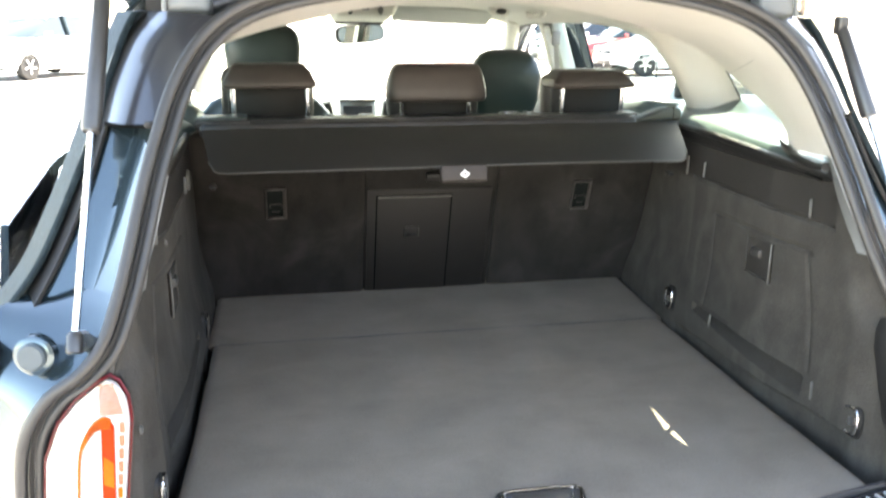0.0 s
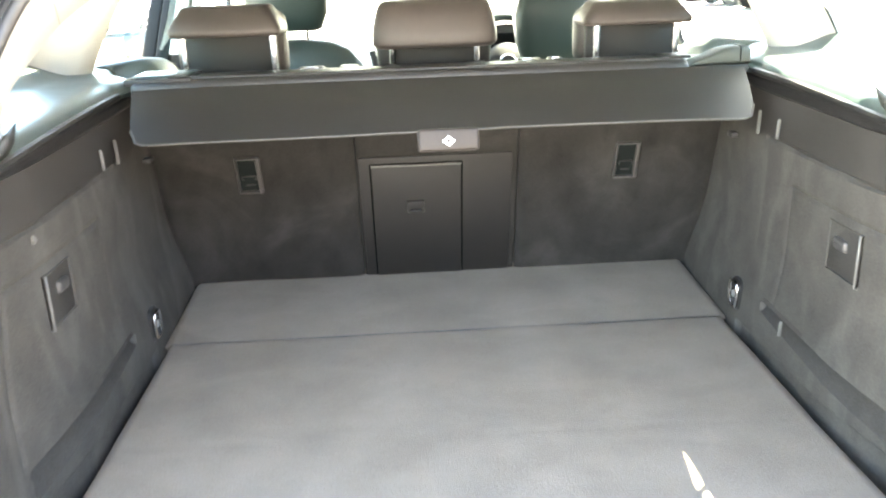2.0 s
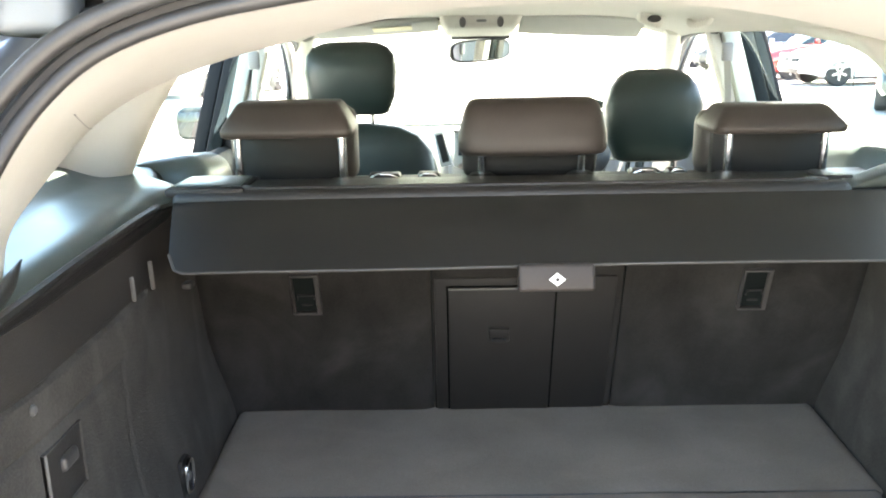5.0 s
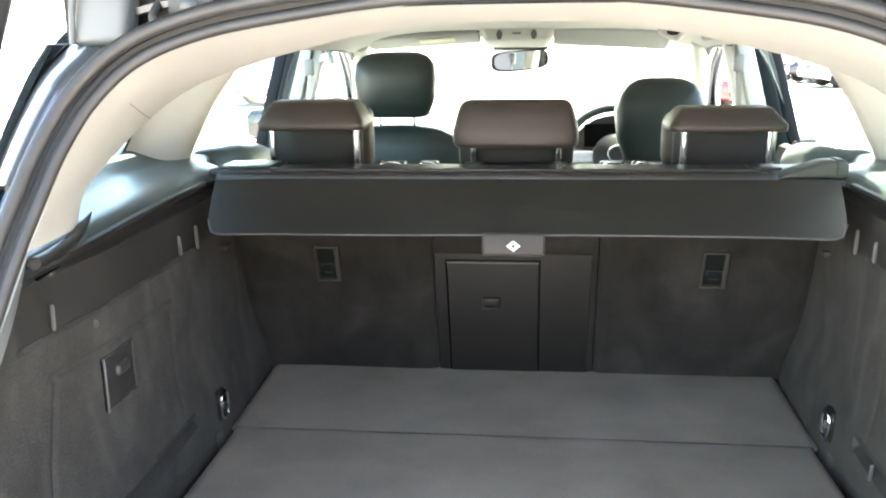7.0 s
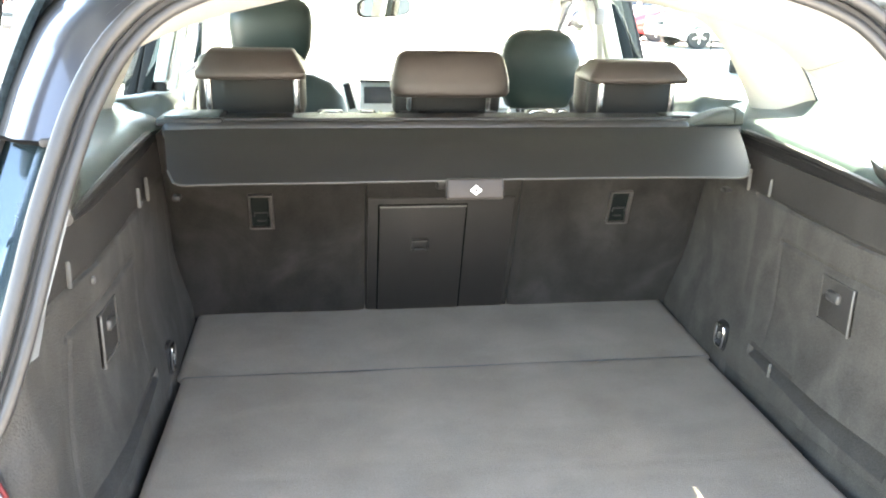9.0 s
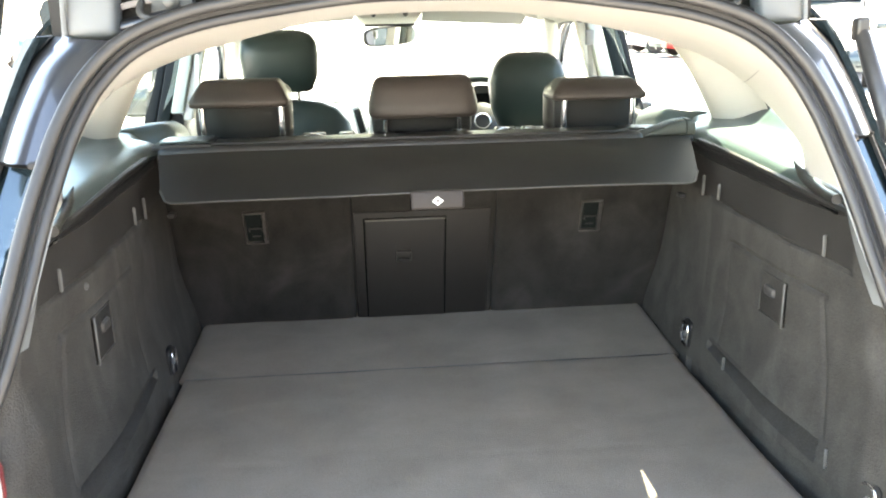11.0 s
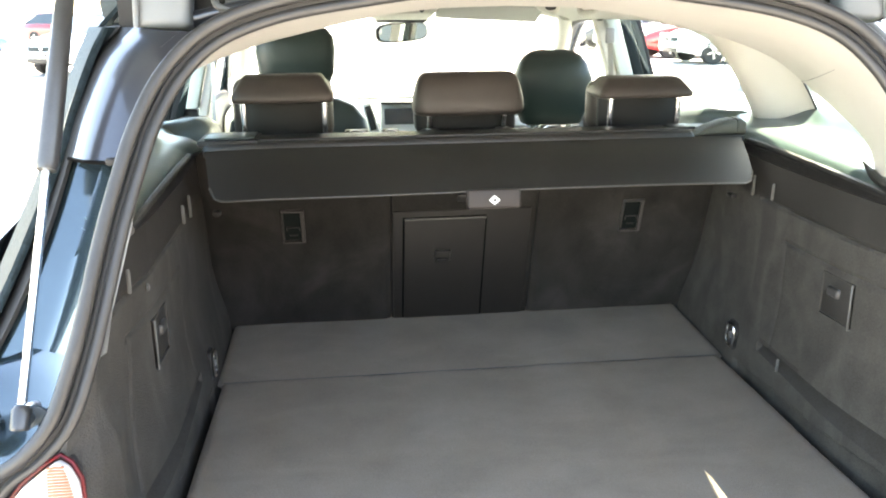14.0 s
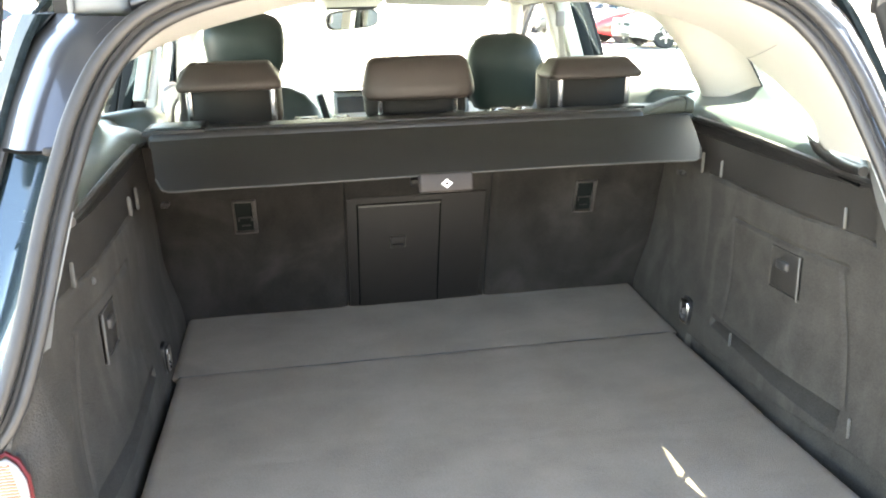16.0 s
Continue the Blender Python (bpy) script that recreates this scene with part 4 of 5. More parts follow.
def lines_sheet(a, b, n, thick, bulge=Vector(), vee=False):
    def f(u, v):
        i = u * (len(a) - 1)
        i0 = min(int(i), len(a) - 2)
        return a[i0].lerp(a[i0 + 1], i - i0).lerp(b[i0].lerp(b[i0 + 1], i - i0), v) + bulge * (1 - abs(2 * v - 1) if vee else math.sin(math.pi * v))
    return sheet(f, len(a) - 1, n, thick=thick, toward=(0, 1, 0))


body = thing("car_body", "dark blue estate car body with its tailgate raised", "car body", kind="structure")


def rear_jamb(s):
    a = spline([(s * (x + 0.012), seal_y(z) + 0.012, z) for x, z in JAMB], 5)
    b = spline([(s * x, jamb_y(z), z) for x, z in JAMB_OUT], 5)
    k = 15
    part("upper_jamb", lines_sheet(a[:k + 1], b[:k + 1], 8, -0.006 * s, Vector((s * 0.006, -0.012, 0))), PAINT_DARK, body, "dark glossy upper frame of the tailgate opening")
    part("lower_jamb", lines_sheet([p + Vector((0, 0.012, 0)) for p in a[k:]], [p + Vector((0, 0.012, 0)) for p in b[k:]], 8, -0.006 * s, Vector((0, 0.026, 0)), True), PAINT, body, "blue painted gutter of the tailgate opening")
    part("joint_strip", tube([a[k] + Vector((s * 0.004, -0.004, 0)), (a[k] + b[k]) / 2 + Vector((s * 0.004, -0.012, 0)), b[k] + Vector((0, -0.004, 0))], 0.0026, 8), DEEP_BLACK, body)
    part("joint_plug", rbox((0.014, 0.008, 0.010), tuple(a[k] + Vector((s * 0.012, -0.012, 0.004))), r=0.003), BLACK_RUBBER, body)
    part("sealer_bead", tube([p.lerp(q, 0.32) + Vector((0, -0.010, 0)) for p, q in list(zip(a, b))[:k]], 0.0013, 6), PALE_PLASTIC, body, "pale bead of body sealer")
    # black channel and gloss dark outer trim
    c = spline([(s * (x + 0.022), jamb_y(z) + 0.030, z) for x, z in JAMB_OUT], 5)
    d = spline([(s * (out_x(z) - 0.034), jamb_y(z) + 0.010, z) for x, z in JAMB_OUT], 5)
    e = spline([(s * out_x(z), jamb_y(z) + 0.060, z) for x, z in JAMB_OUT], 5)
    part("channel", lines_sheet(b, c, 3, -0.005 * s), BLACK_RUBBER, body, "black water channel")
    part("outer_trim", lines_sheet(c, d, 3, -0.005 * s), GLOSS_TRIM, body, "gloss dark trim beside the channel")
    part("outer_trim", lines_sheet(d, e, 3, -0.005 * s), GLOSS_TRIM, body, "gloss dark trim beside the channel")
    part("trim_bead", tube([p + Vector((s * 0.003, -0.004, 0)) for p in c], 0.0016, 6), SATIN, body)
    # lower shoulder panel round the lamp
    sh_a = spline([(s * (x + 0.012), seal_y(z) + 0.010, z) for x, z in SEAL[10:18]], 4)
    sh_b = spline([(s * x, y, z) for x, y, z in ((0.708, 0.44, 0.975), (0.765, 0.40, 0.960), (0.790, 0.38, 0.925), (0.800, 0.36, 0.890), (0.806, 0.35, 0.84), (0.808, 0.345, 0.79), (0.806, 0.34, 0.70), (0.800, 0.34, 0.60))], 4)
    part("shoulder", lines_sheet(sh_a, sh_b, 8, -0.006 * s, Vector((0, 0.010, 0))), PAINT, body, "light-catching blue painted shoulder below the gutter")
    m = pose(s * 0.700, 0.318, 0.918, 84, 0, s * 10)
    part("bump_seat", lathe([(0.029, -0.012), (0.027, 0.0), (0.023, 0.002), (0.0, 0.002)], 24, m), PAINT, body)
    part("bump_stop", lathe([(0.019, 0.0), (0.019, 0.008), (0.016, 0.011), (0.0, 0.011)], 20, m), BUMP_GREY, body, "round blue-grey rubber bump stop")
    ca = spline([(s * x, seal_y(z) + 0.004, z) for x, z in ((0.526, 1.142), (0.540, 1.085), (0.552, 1.040), (0.568, 0.992))], 5)
    cb = spline([(s * x, y, z) for x, y, z in ((0.562, 0.462, 1.134), (0.561, 0.430, 1.080), (0.560, 0.395, 1.035), (0.563, 0.362, 0.990))], 5)
    part("corner_piece", lines_sheet(ca, cb, 4, 0.006), PALE_PLASTIC, body, "grey lower end of the pillar trim")


rear_jamb(-1)
rear_jamb(1)


def tail_lamp(s):
    t = thing("tail_lamp", "inner tail lamp with clear lens, red and amber chambers", "tail lamp", group="inner tail lamps")
    outline = [(0.612, 0.893), (0.600, 0.884), (0.590, 0.865), (0.587, 0.835), (0.598, 0.72), (0.608, 0.60), (0.699, 0.60), (0.702, 0.70), (0.697, 0.79), (0.680, 0.834), (0.656, 0.863), (0.628, 0.884)]
    y = 0.302
    part("housing", prism([(s * x, y + 0.004, z) for x, z in outline], (0, 0.03, 0), r=0.002), BLACK_RUBBER, t)
    def ins(k, zt=0.0):
        cx, cz = 0.645, 0.745
        return [(s * (cx + (x - cx) * k), y, cz + (z - cz) * k + zt) for x, z in outline]
    lens = part("lens", prism([(x, y + 0.0, z) for x, _, z in ins(0.97)], (0, -0.012, 0), r=0.005, seg=3), LENS_CLEAR, t, "pale clear lens")
    rim = [Vector((s * x, y - 0.004, z)) for x, z in outline]
    part("red_rim", tube(rim, 0.0024, 6, closed=True), RIM_RED, lens, "dark red lens rim")
    band = [Vector((s * x, y - 0.0115, z)) for x, z in [(0.645 + (x - 0.645) * 0.90, 0.745 + (z - 0.745) * 0.955) for x, z in outline[:5] + outline[-4:]]]
    part("pale_band", tube(band[-4:] + band[:5], 0.0016, 6), LENS_CREAM, lens, "cream moulded band inside the rim")
    # inverted U of chambers: a broad red limb nearer the boot and a thin amber one
    def flat(name, pts, dy, thick, mat, lab):
        part(name, prism([(s * p.x, y + dy, p.z) for p in pts], (0, -thick, 0)), mat, lens, lab, smooth=0)
    flat("red_chamber", [Vector((x, 0, z)) for x, z in ((0.6105, 0.736), (0.6085, 0.828), (0.613, 0.836), (0.6245, 0.832), (0.6270, 0.718), (0.618, 0.724))], -0.010, 0.005, LENS_RED, "bright red upright chamber")
    arch_o = spline([(x, 0, z) for x, z in ((0.612, 0.838), (0.622, 0.842), (0.636, 0.834), (0.648, 0.815), (0.655, 0.790), (0.658, 0.735))], 4)
    arch_i = spline([(x, 0, z) for x, z in ((0.6555, 0.735), (0.652, 0.790), (0.6445, 0.809), (0.635, 0.822), (0.624, 0.827), (0.614, 0.827))], 4)
    flat("amber_chamber", arch_o + arch_i, -0.0115, 0.0045, LENS_AMBER, "amber arch of the lamp")
    for k in range(3):
        ridge = spline([(s * x, y - 0.0175, z - 0.004 * k) for x, z in ((0.613, 0.8375), (0.622, 0.8385), (0.634, 0.832), (0.642, 0.822))], 4)
        part("arch_ridge", tube(ridge, 0.0009, 6), LENS_DEEP, lens, "deep orange ridge")
    flat("amber_facet", [Vector((x, 0, z)) for x, z in ((0.6115, 0.750), (0.6110, 0.782), (0.6230, 0.792), (0.6245, 0.756))], -0.0152, 0.0008, LENS_AMBER, "amber facet in the red chamber")
    for k in range(12):
        part("prism_ridge", rbox((0.030 - 0.0010 * k, 0.0022, 0.0018), (s * (0.6115 + 0.0004 * k), y - 0.0125, 0.845 + 0.0034 * k), r=0), LENS_PINK, lens)
    for k in range(6):
        part("side_prism", rbox((0.0075, 0.005, 0.0150), (s * (0.6045 - 0.0012 * k), y - 0.0105, 0.742 + 0.0168 * k), r=0.0015, seg=1), LENS_PINK if k else LENS_AMBER, lens, "pale amber side prism")
    # the lamp leans out towards its foot
    for ob in t.children_recursive:
        for v in ob.data.vertices:
            v.co += Vector((-s * 0.011, -0.008 - 0.24 * (0.89 - v.co.z), 0.003))


tail_lamp(-1)
tail_lamp(1)


def gas_strut(s):
    t = thing("gas_strut", "grey gas strut holding the tailgate up, bright piston rod below", "gas strut", group="tailgate gas struts")
    foot = Vector((s * 0.644, 0.305, 0.936))
    top = Vector((-0.612, 0.519, 1.350)) if s < 0 else Vector((0.600, 0.535, 1.350))
    j = foot + (top - foot) * 0.65
    if s < 0:
        top = foot + (top - foot) * 1.22
    way = (top - foot)
    part("rod", tube([foot + way * 0.03, j], 0.0052, 12), CHROME, t, "bright piston rod")
    part("cylinder", tube([j - way * 0.012, j, top - way * 0.03, top], [0.012, 0.0140, 0.0114, 0.008], 14), STRUT_GREY, t, "dark grey cylinder")
    part("lower_socket", tube([foot - way.normalized() * 0.013, foot - way.normalized() * 0.011, foot + way.normalized() * 0.011, foot + way.normalized() * 0.016], [0.0090, 0.0110, 0.0110, 0.0075], 16), STRUT_GREY, t, "grey ball socket")
    part("stud_washer", lathe([(0.017, 0.0), (0.017, 0.004), (0.013, 0.006), (0.0, 0.006)], 20, pose(foot.x - s * 0.008, foot.y + 0.022, foot.z - 0.010, 90, 0, 0)), BUMP_GREY, t, "pale round washer under the socket")
    part("ball_stud", lathe([(0.013, 0), (0.013, 0.004), (0.006, 0.006), (0.006, 0.03), (0, 0.03)], 14, pose(foot.x + s * -0.004, foot.y + 0.034, foot.z - 0.006, 90, 0, 0)), STEEL, t)
    part("upper_socket", rbox((0.020, 0.020, 0.034), tuple(top), r=0.005, seg=3), STRUT_GREY, t)


gas_strut(-1)
gas_strut(1)


# ---- raised tailgate ----
def tailgate():
    t = thing("tailgate", "raised dark blue tailgate with rear window, open overhead", "tailgate")
    hinge = Vector((0, 0.66, 1.462))
    up = radians(32)
    back, top = Vector((0, -math.cos(up), math.sin(up))), Vector((0, math.sin(up), math.cos(up)))
    def at(x, d, h):
        return hinge + Vector((x, 0, 0)) + back * d + top * h
    def half(d):
        return curve1([(0, 0.575), (0.1, 0.615), (0.34, 0.700), (0.507, 0.750), (0.633, 0.792), (1.05, 0.790), (1.12, 0.75)], d)
    def skin(u, v):
        x, d = (2 * u - 1), v * 1.12
        h = 0.07 + 0.05 * math.sin(math.pi * v * 0.8) - (0.10 + 0.04 * v) * abs(x) ** 6 - 0.10 * smooth(0.93, 1.0, v)
        return at(x * half(d), d, h)
    hole = lambda c: not (abs(c.x) < 0.50 and 0.12 < (c - hinge).dot(back) < 0.55)
    part("outer_panel", sheet(skin, 40, 36, thick=0.006, toward=-top, keep=hole), PAINT, t, "dark blue painted outer panel")
    def inner(u, v):
        x, d = (2 * u - 1), 0.02 + v * 1.06
        return at(x * (half(d) - 0.03), d, -0.010 - 0.02 * math.sin(math.pi * v) + 0.03 * (1 - abs(x)) * v)
    part("inner_trim", sheet(inner, 40, 36, thick=0.006, toward=top, keep=hole), BLACK_RUBBER, t, "black inner lining")
    for s in (-1, 1):
        # wrapped corner
        def wrap(u, v):
            d = mix(0.02, 1.08, u)
            return at(s * (half(d) - 0.006 + 0.15 * v), d, -0.02 - 0.06 * v * v)
        part("wrapped_corner", sheet(wrap, 40, 8, thick=0.006, toward=top), PAINT, t, "blue painted wrapped corner")
    def pane(u, v):
        x, d = (2 * u - 1) * 0.52, 0.10 + v * 0.47
        return at(x, d, 0.03)
    g = part("rear_window", sheet(pane, 6, 6, thick=0.004), DARK_GLASS, t, "dark tinted rear window")
    part("lower_trim", prism([at(-0.62, 0.60, -0.03), at(0.62, 0.60, -0.03), at(0.60, 1.02, -0.02), at(-0.60, 1.02, -0.02)], -top * 0.012, r=0.004), PALE_PLASTIC, t, "grey lower lining")
    part("top_lining", rbox((0.60, 0.035, 0.050), (0, 0.575, 1.452), r=0.008), PALE_PLASTIC, t, "pale grey lining above the opening")
    def beam(u, v):
        x = (2 * u - 1) * 0.56
        return Vector((x, 0.608, mix(1.412 - 0.11 * (abs(x) / 0.5) ** 3, 1.505, v)))
    part("hinge_beam", sheet(beam, 30, 4, thick=0.02, toward=(0, 1, 0)), BLACK_RUBBER, t, "black frame edge between the hinges")
    for s in (-1, 1):
        part("hinge_cover", rbox((0.072, 0.036, 0.078), (s * 0.492, 0.585, 1.398), r=0.010, seg=3, rot=(-14, 0, s * 6)), PALE_PLASTIC, t, "pale grey moulded corner cover")
        part("hinge_cover_rib", tube([(s * 0.527, 0.560, 1.364), (s * 0.526, 0.568, 1.425), (s * 0.519, 0.571, 1.433)], 0.004, 8), PALE_PLASTIC, t)
        part("hinge_plate", rbox((0.060, 0.020, 0.042), (s * 0.385, 0.594, 1.405), r=0.005), CLIP, t, "painted steel hinge plate")
        part("hinge_bolt", lathe([(0.012, 0), (0.012, 0.006), (0.008, 0.008), (0.0, 0.008)], 6, pose(s * 0.385, 0.586, 1.407, 90, 0, 0)), STRUT_GREY, t)
        part("hinge_arm", tube(spline([(s * 0.425, 0.62, 1.43), (s * 0.425, 0.565, 1.395), (s * 0.405, 0.560, 1.385), (s * 0.37, 0.575, 1.382)], 5), 0.005, 8), CLIP, t)
        rs, ps = [], []
        for k in range(15):
            rs.append(0.013 if k % 2 else 0.0105)
            ps.append((s * (0.318 - 0.002 * k), 0.600 - 0.002 * k, 1.385 + 0.007 * k))
        part("cable_gaiter", tube(ps, rs, 12), BLACK_RUBBER, t, "ribbed black cable sleeve")


tailgate()


# ---- outer body ----
LENGTH = 4.88
WHEELS_Y = (1.14, 3.90)


def belt_z(y):
    return curve1([(0.0, 0.96), (0.5, 1.035), (1.2, 1.06), (3.2, 1.02), (3.4, 1.0), (4.88, 0.78)], y)


def body_x(y):
    return curve1([(0.06, 0.72), (0.20, 0.80), (0.5, 0.86), (1.1, 0.92), (2.5, 0.93), (3.9, 0.92), (4.5, 0.84), (4.80, 0.68), (4.88, 0.50)], y)


def outer_body():
    for s in (-1, 1):
        def f(u, v):
            y = mix(0.34, LENGTH - 0.02, u)
            z = mix(0.22, min(belt_z(y), mix(0.925, 1.07, smooth(0.50, 0.62, y))), v)
            x = body_x(y) * (1 - 0.07 * (1 - v) ** 2) - 0.065 * smooth(0.62, 1.0, v) ** 1.5
            return Vector((s * x, y, z))
        arch = lambda c: all((c.y - w) ** 2 + (c.z - 0.34) ** 2 > 0.375 ** 2 for w in WHEELS_Y)
        part("side_panel", sheet(f, 110, 26, thick=0.012, toward=(-s, 0, 0), keep=arch), PAINT, body, "dark blue side panels")
        for w in WHEELS_Y:
            arc = [(s * (body_x(w) - 0.035), w + 0.378 * math.cos(a), 0.34 + 0.378 * math.sin(a)) for a in [math.pi * k / 20 for k in range(21)]]
            part("arch_lip", tube(arc, 0.010, 8), PAINT, body)
            def liner(u, v, w=w):
                a = math.pi * u
                return Vector((s * mix(0.62 if w > 2 else 0.66, body_x(w) - 0.03, v), w + 0.39 * math.cos(a), 0.34 + 0.375 * math.sin(a)))
            part("arch_liner", sheet(liner, 20, 3, thick=0.004), BLACK_RUBBER, body)
        # outer waist and glass
        for y0, y1, nm in ((0.60, 1.30, "quarter_window"), (1.33, 1.80, "rear_door_window"), (2.02, 2.70, "front_door_window")):
            def pane(u, v):
                y = mix(y0, y1, u)
                z0 = belt_z(y) - 0.01
                z1 = curve1([(0.60, 1.31), (0.80, 1.365), (1.1, 1.38), (1.4, 1.365), (2.3, 1.375), (2.45, 1.36), (2.75, 1.25)], y)
                z = mix(z0, z1, v)
                return Vector((s * (out_x(z, y) - 0.015), y, z))
            part(nm, sheet(pane, 10, 8), GLASS, body, "clear side window")
        # unseen clip, added only to break the floor's sun patch in two
        part("sun_patch_clip", rbox((0.006, 0.012, 0.070), (s * (out_x(1.34, 0.844) - 0.024), 0.826, 1.325), r=0.001, seg=1), BLACK_RUBBER, body, "unseen black clip added to split the sun patch on the floor")
        # outer skin between the tailgate opening, the quarter window and the roof rail
        def quarter(u, v):
            z = mix(1.00, 1.425, v)
            y0 = jamb_y(z) + 0.058
            y1 = max(curve1([(1.00, 0.605), (1.300, 0.620), (1.323, 0.76), (1.341, 0.828), (1.3495, 0.862), (1.350, 0.98), (1.352, 1.10), (1.40, 1.30)], z), y0 + 0.01)
            y = mix(y0, y1, u)
            return Vector((s * (out_x(z, y) - 0.012), y, z))
        part("quarter_panel", sheet(quarter, 14, 24, thick=0.006, toward=(-s, 0, 0)), GLOSS_TRIM, body, "dark gloss rear pillar skin")
        rail = spline([(s * (out_x(z, y) - 0.012), y, z) for y, z in ((0.70, 1.392), (1.0, 1.396), (1.6, 1.402), (2.3, 1.395), (2.6, 1.36), (2.95, 1.22), (3.30, 1.04))], 6)
        part("roof_side_rail", tube(rail, 0.030, 10), PAINT, body, "blue roof side rail")
        waist = [(s * (out_x(belt_z(y), y) + 0.005), y, belt_z(y)) for y in [0.86 + k * 0.12 for k in range(20)]]
        part("waist_trim", tube(waist, 0.014, 8), CHROME, body, "bright waist strip")
        part("door_liner", rbox((0.05, 1.75, 0.62), (s * 0.755, 2.18, 0.76), r=0.02), PLASTIC, body, "black door lining")
        part("sill_liner", rbox((0.05, 0.70, 0.44), (s * 0.715, 1.02, 0.84), r=0.02), BLACK_RUBBER, body)
        m = thing("door_mirror", "dark blue door mirror on the front door", "door mirror", group="door mirrors")
        mz = 1.07 if s < 0 else 0.97
        part("shell", rbox((0.17, 0.10, 0.12), (s * (1.005 if s < 0 else 0.98), 2.78, mz), r=0.04, seg=4), GLOSS_TRIM, m)
        # dark glass: the reflection of the car's dark side is put into its colour
        part("glass", rbox((0.13, 0.006, 0.085), (s * (1.008 if s < 0 else 0.985), 2.728, mz), r=0.002), CAR_GLASS, m)
        part("arm", tube([(s * 0.82, 2.80, mz - 0.04), (s * 0.92, 2.79, mz - 0.03)], 0.02, 8), PLASTIC, m)
    def roof(u, v):
        y = mix(0.585, 2.62, v)
        x = 2 * u - 1
        w = curve1([(0.585, 0.52), (1.0, 0.575), (2.2, 0.585), (2.62, 0.585)], y)
        return Vector((x * w, y, head_z(max(y, 0.8)) + mix(0.034, 0.052, smooth(0.58, 0.9, y)) - 0.045 * abs(x) ** 4 - 0.03 * smooth(2.35, 2.62, y)))
    part("roof", sheet(roof, 24, 30, thick=0.008), PAINT_DARK, body, "dark blue roof panel")
    part("roof_edge", tube([(x, 0.585, 1.412 - 0.05 * (abs(x) / 0.5) ** 3) for x in [k / 12 * 0.48 for k in range(-12, 13)]], 0.010, 10), PAINT_DARK, body, "dark rear edge of the roof")
    def screen(u, v):
        x = 2 * u - 1
        y, z = mix(2.60, 3.38, v), mix(1.385, 1.02, v)
        return Vector((x * mix(0.58, 0.72, v), y + 0.10 * (1 - x * x) * v, z))
    part("windscreen", sheet(screen, 16, 10), WINDSCREEN, body, "dusty clear windscreen")
    def bonnet(u, v):
        x = 2 * u - 1
        y = mix(3.40, 4.80, v)
        z = mix(0.985, 0.79, v ** 1.4) - 0.05 * x ** 4
        return Vector((x * mix(0.80, 0.66, v ** 2), y + 0.06 * (1 - x * x) * (1 - v), z - 0.12 * smooth(0.9, 1, v)))
    part("bonnet", sheet(bonnet, 20, 24, thick=0.01), PAINT, body, "dark blue bonnet")
    def nose(u, v):
        x = 2 * u - 1
        z = mix(0.20, 0.74, v)
        return Vector((x * 0.80, LENGTH - 0.30 * abs(x) ** 3 - 0.04 * (1 - v), z))
    part("front_bumper", sheet(nose, 24, 10, thick=0.02, toward=(0, -1, 0)), PAINT, body, "blue front bumper")
    part("grille", rbox((0.66, 0.03, 0.14), (0, 4.885, 0.62), r=0.01), GLOSS_TRIM, body)
    def rear(u, v):
        x = 2 * u - 1
        z = mix(0.24, 0.60, v)
        return Vector((x * 0.83, 0.045 + 0.28 * abs(x) ** 4 + 0.03 * (1 - v), z))
    part("rear_bumper", sheet(rear, 24, 10, thick=0.02, toward=(0, 1, 0)), PAINT, body, "blue rear bumper")
    part("bumper_top", prism([(-0.80, 0.34, 0.595), (-0.66, 0.10, 0.595), (-0.30, 0.045, 0.595), (0.30, 0.045, 0.595), (0.66, 0.10, 0.595), (0.80, 0.34, 0.595)], (0, 0, -0.02), r=0.004), PAINT, body)
    part("underbody", rbox((1.50, 4.50, 0.06), (0, 2.45, 0.24), r=0.02), BLACK_RUBBER, body)
    part("cabin_floor", rbox((1.48, 2.1, 0.04), (0, 2.35, 0.40), r=0.01), PLASTIC, body)
    for s in (-1, 1):
        for w in WHEELS_Y:
            wheel(body, s * 0.82, w, 0.335, 0.335)


def wheel(parent, x, y, z, r):
    s = 1 if x > parent.location.x else -1
    m = pose(x, y, z, 0, 90, 0)
    w = part("wheel", lathe([(r * 0.66, -0.10), (r * 0.92, -0.10), (r, -0.07), (r, 0.07), (r * 0.92, 0.10), (r * 0.66, 0.10)], 32, m), TYRE, parent, "black tyre on an alloy rim")
    b = lathe([(r * 0.66, 0.09), (r * 0.60, 0.085), (r * 0.58, 0.03), (0.05, 0.03), (0.0, 0.03)], 32, m @ Matrix.Diagonal((1, 1, s, 1)))
    for k in range(5):
        a = 2 * math.pi * k / 5
        rbox((r * 0.56, 0.045, 0.022), (r * 0.30, 0, 0.085), r=0.004, seg=1, bm=(q := bmesh.new()))
        bmesh.ops.transform(q, matrix=m @ Matrix.Diagonal((1, 1, s, 1)) @ pose(0, 0, 0, 0, 0, math.degrees(a)), verts=q.verts)
        grow(b, q)
    part("rim", b, ALLOY, w, "five-spoke alloy rim")


outer_body()


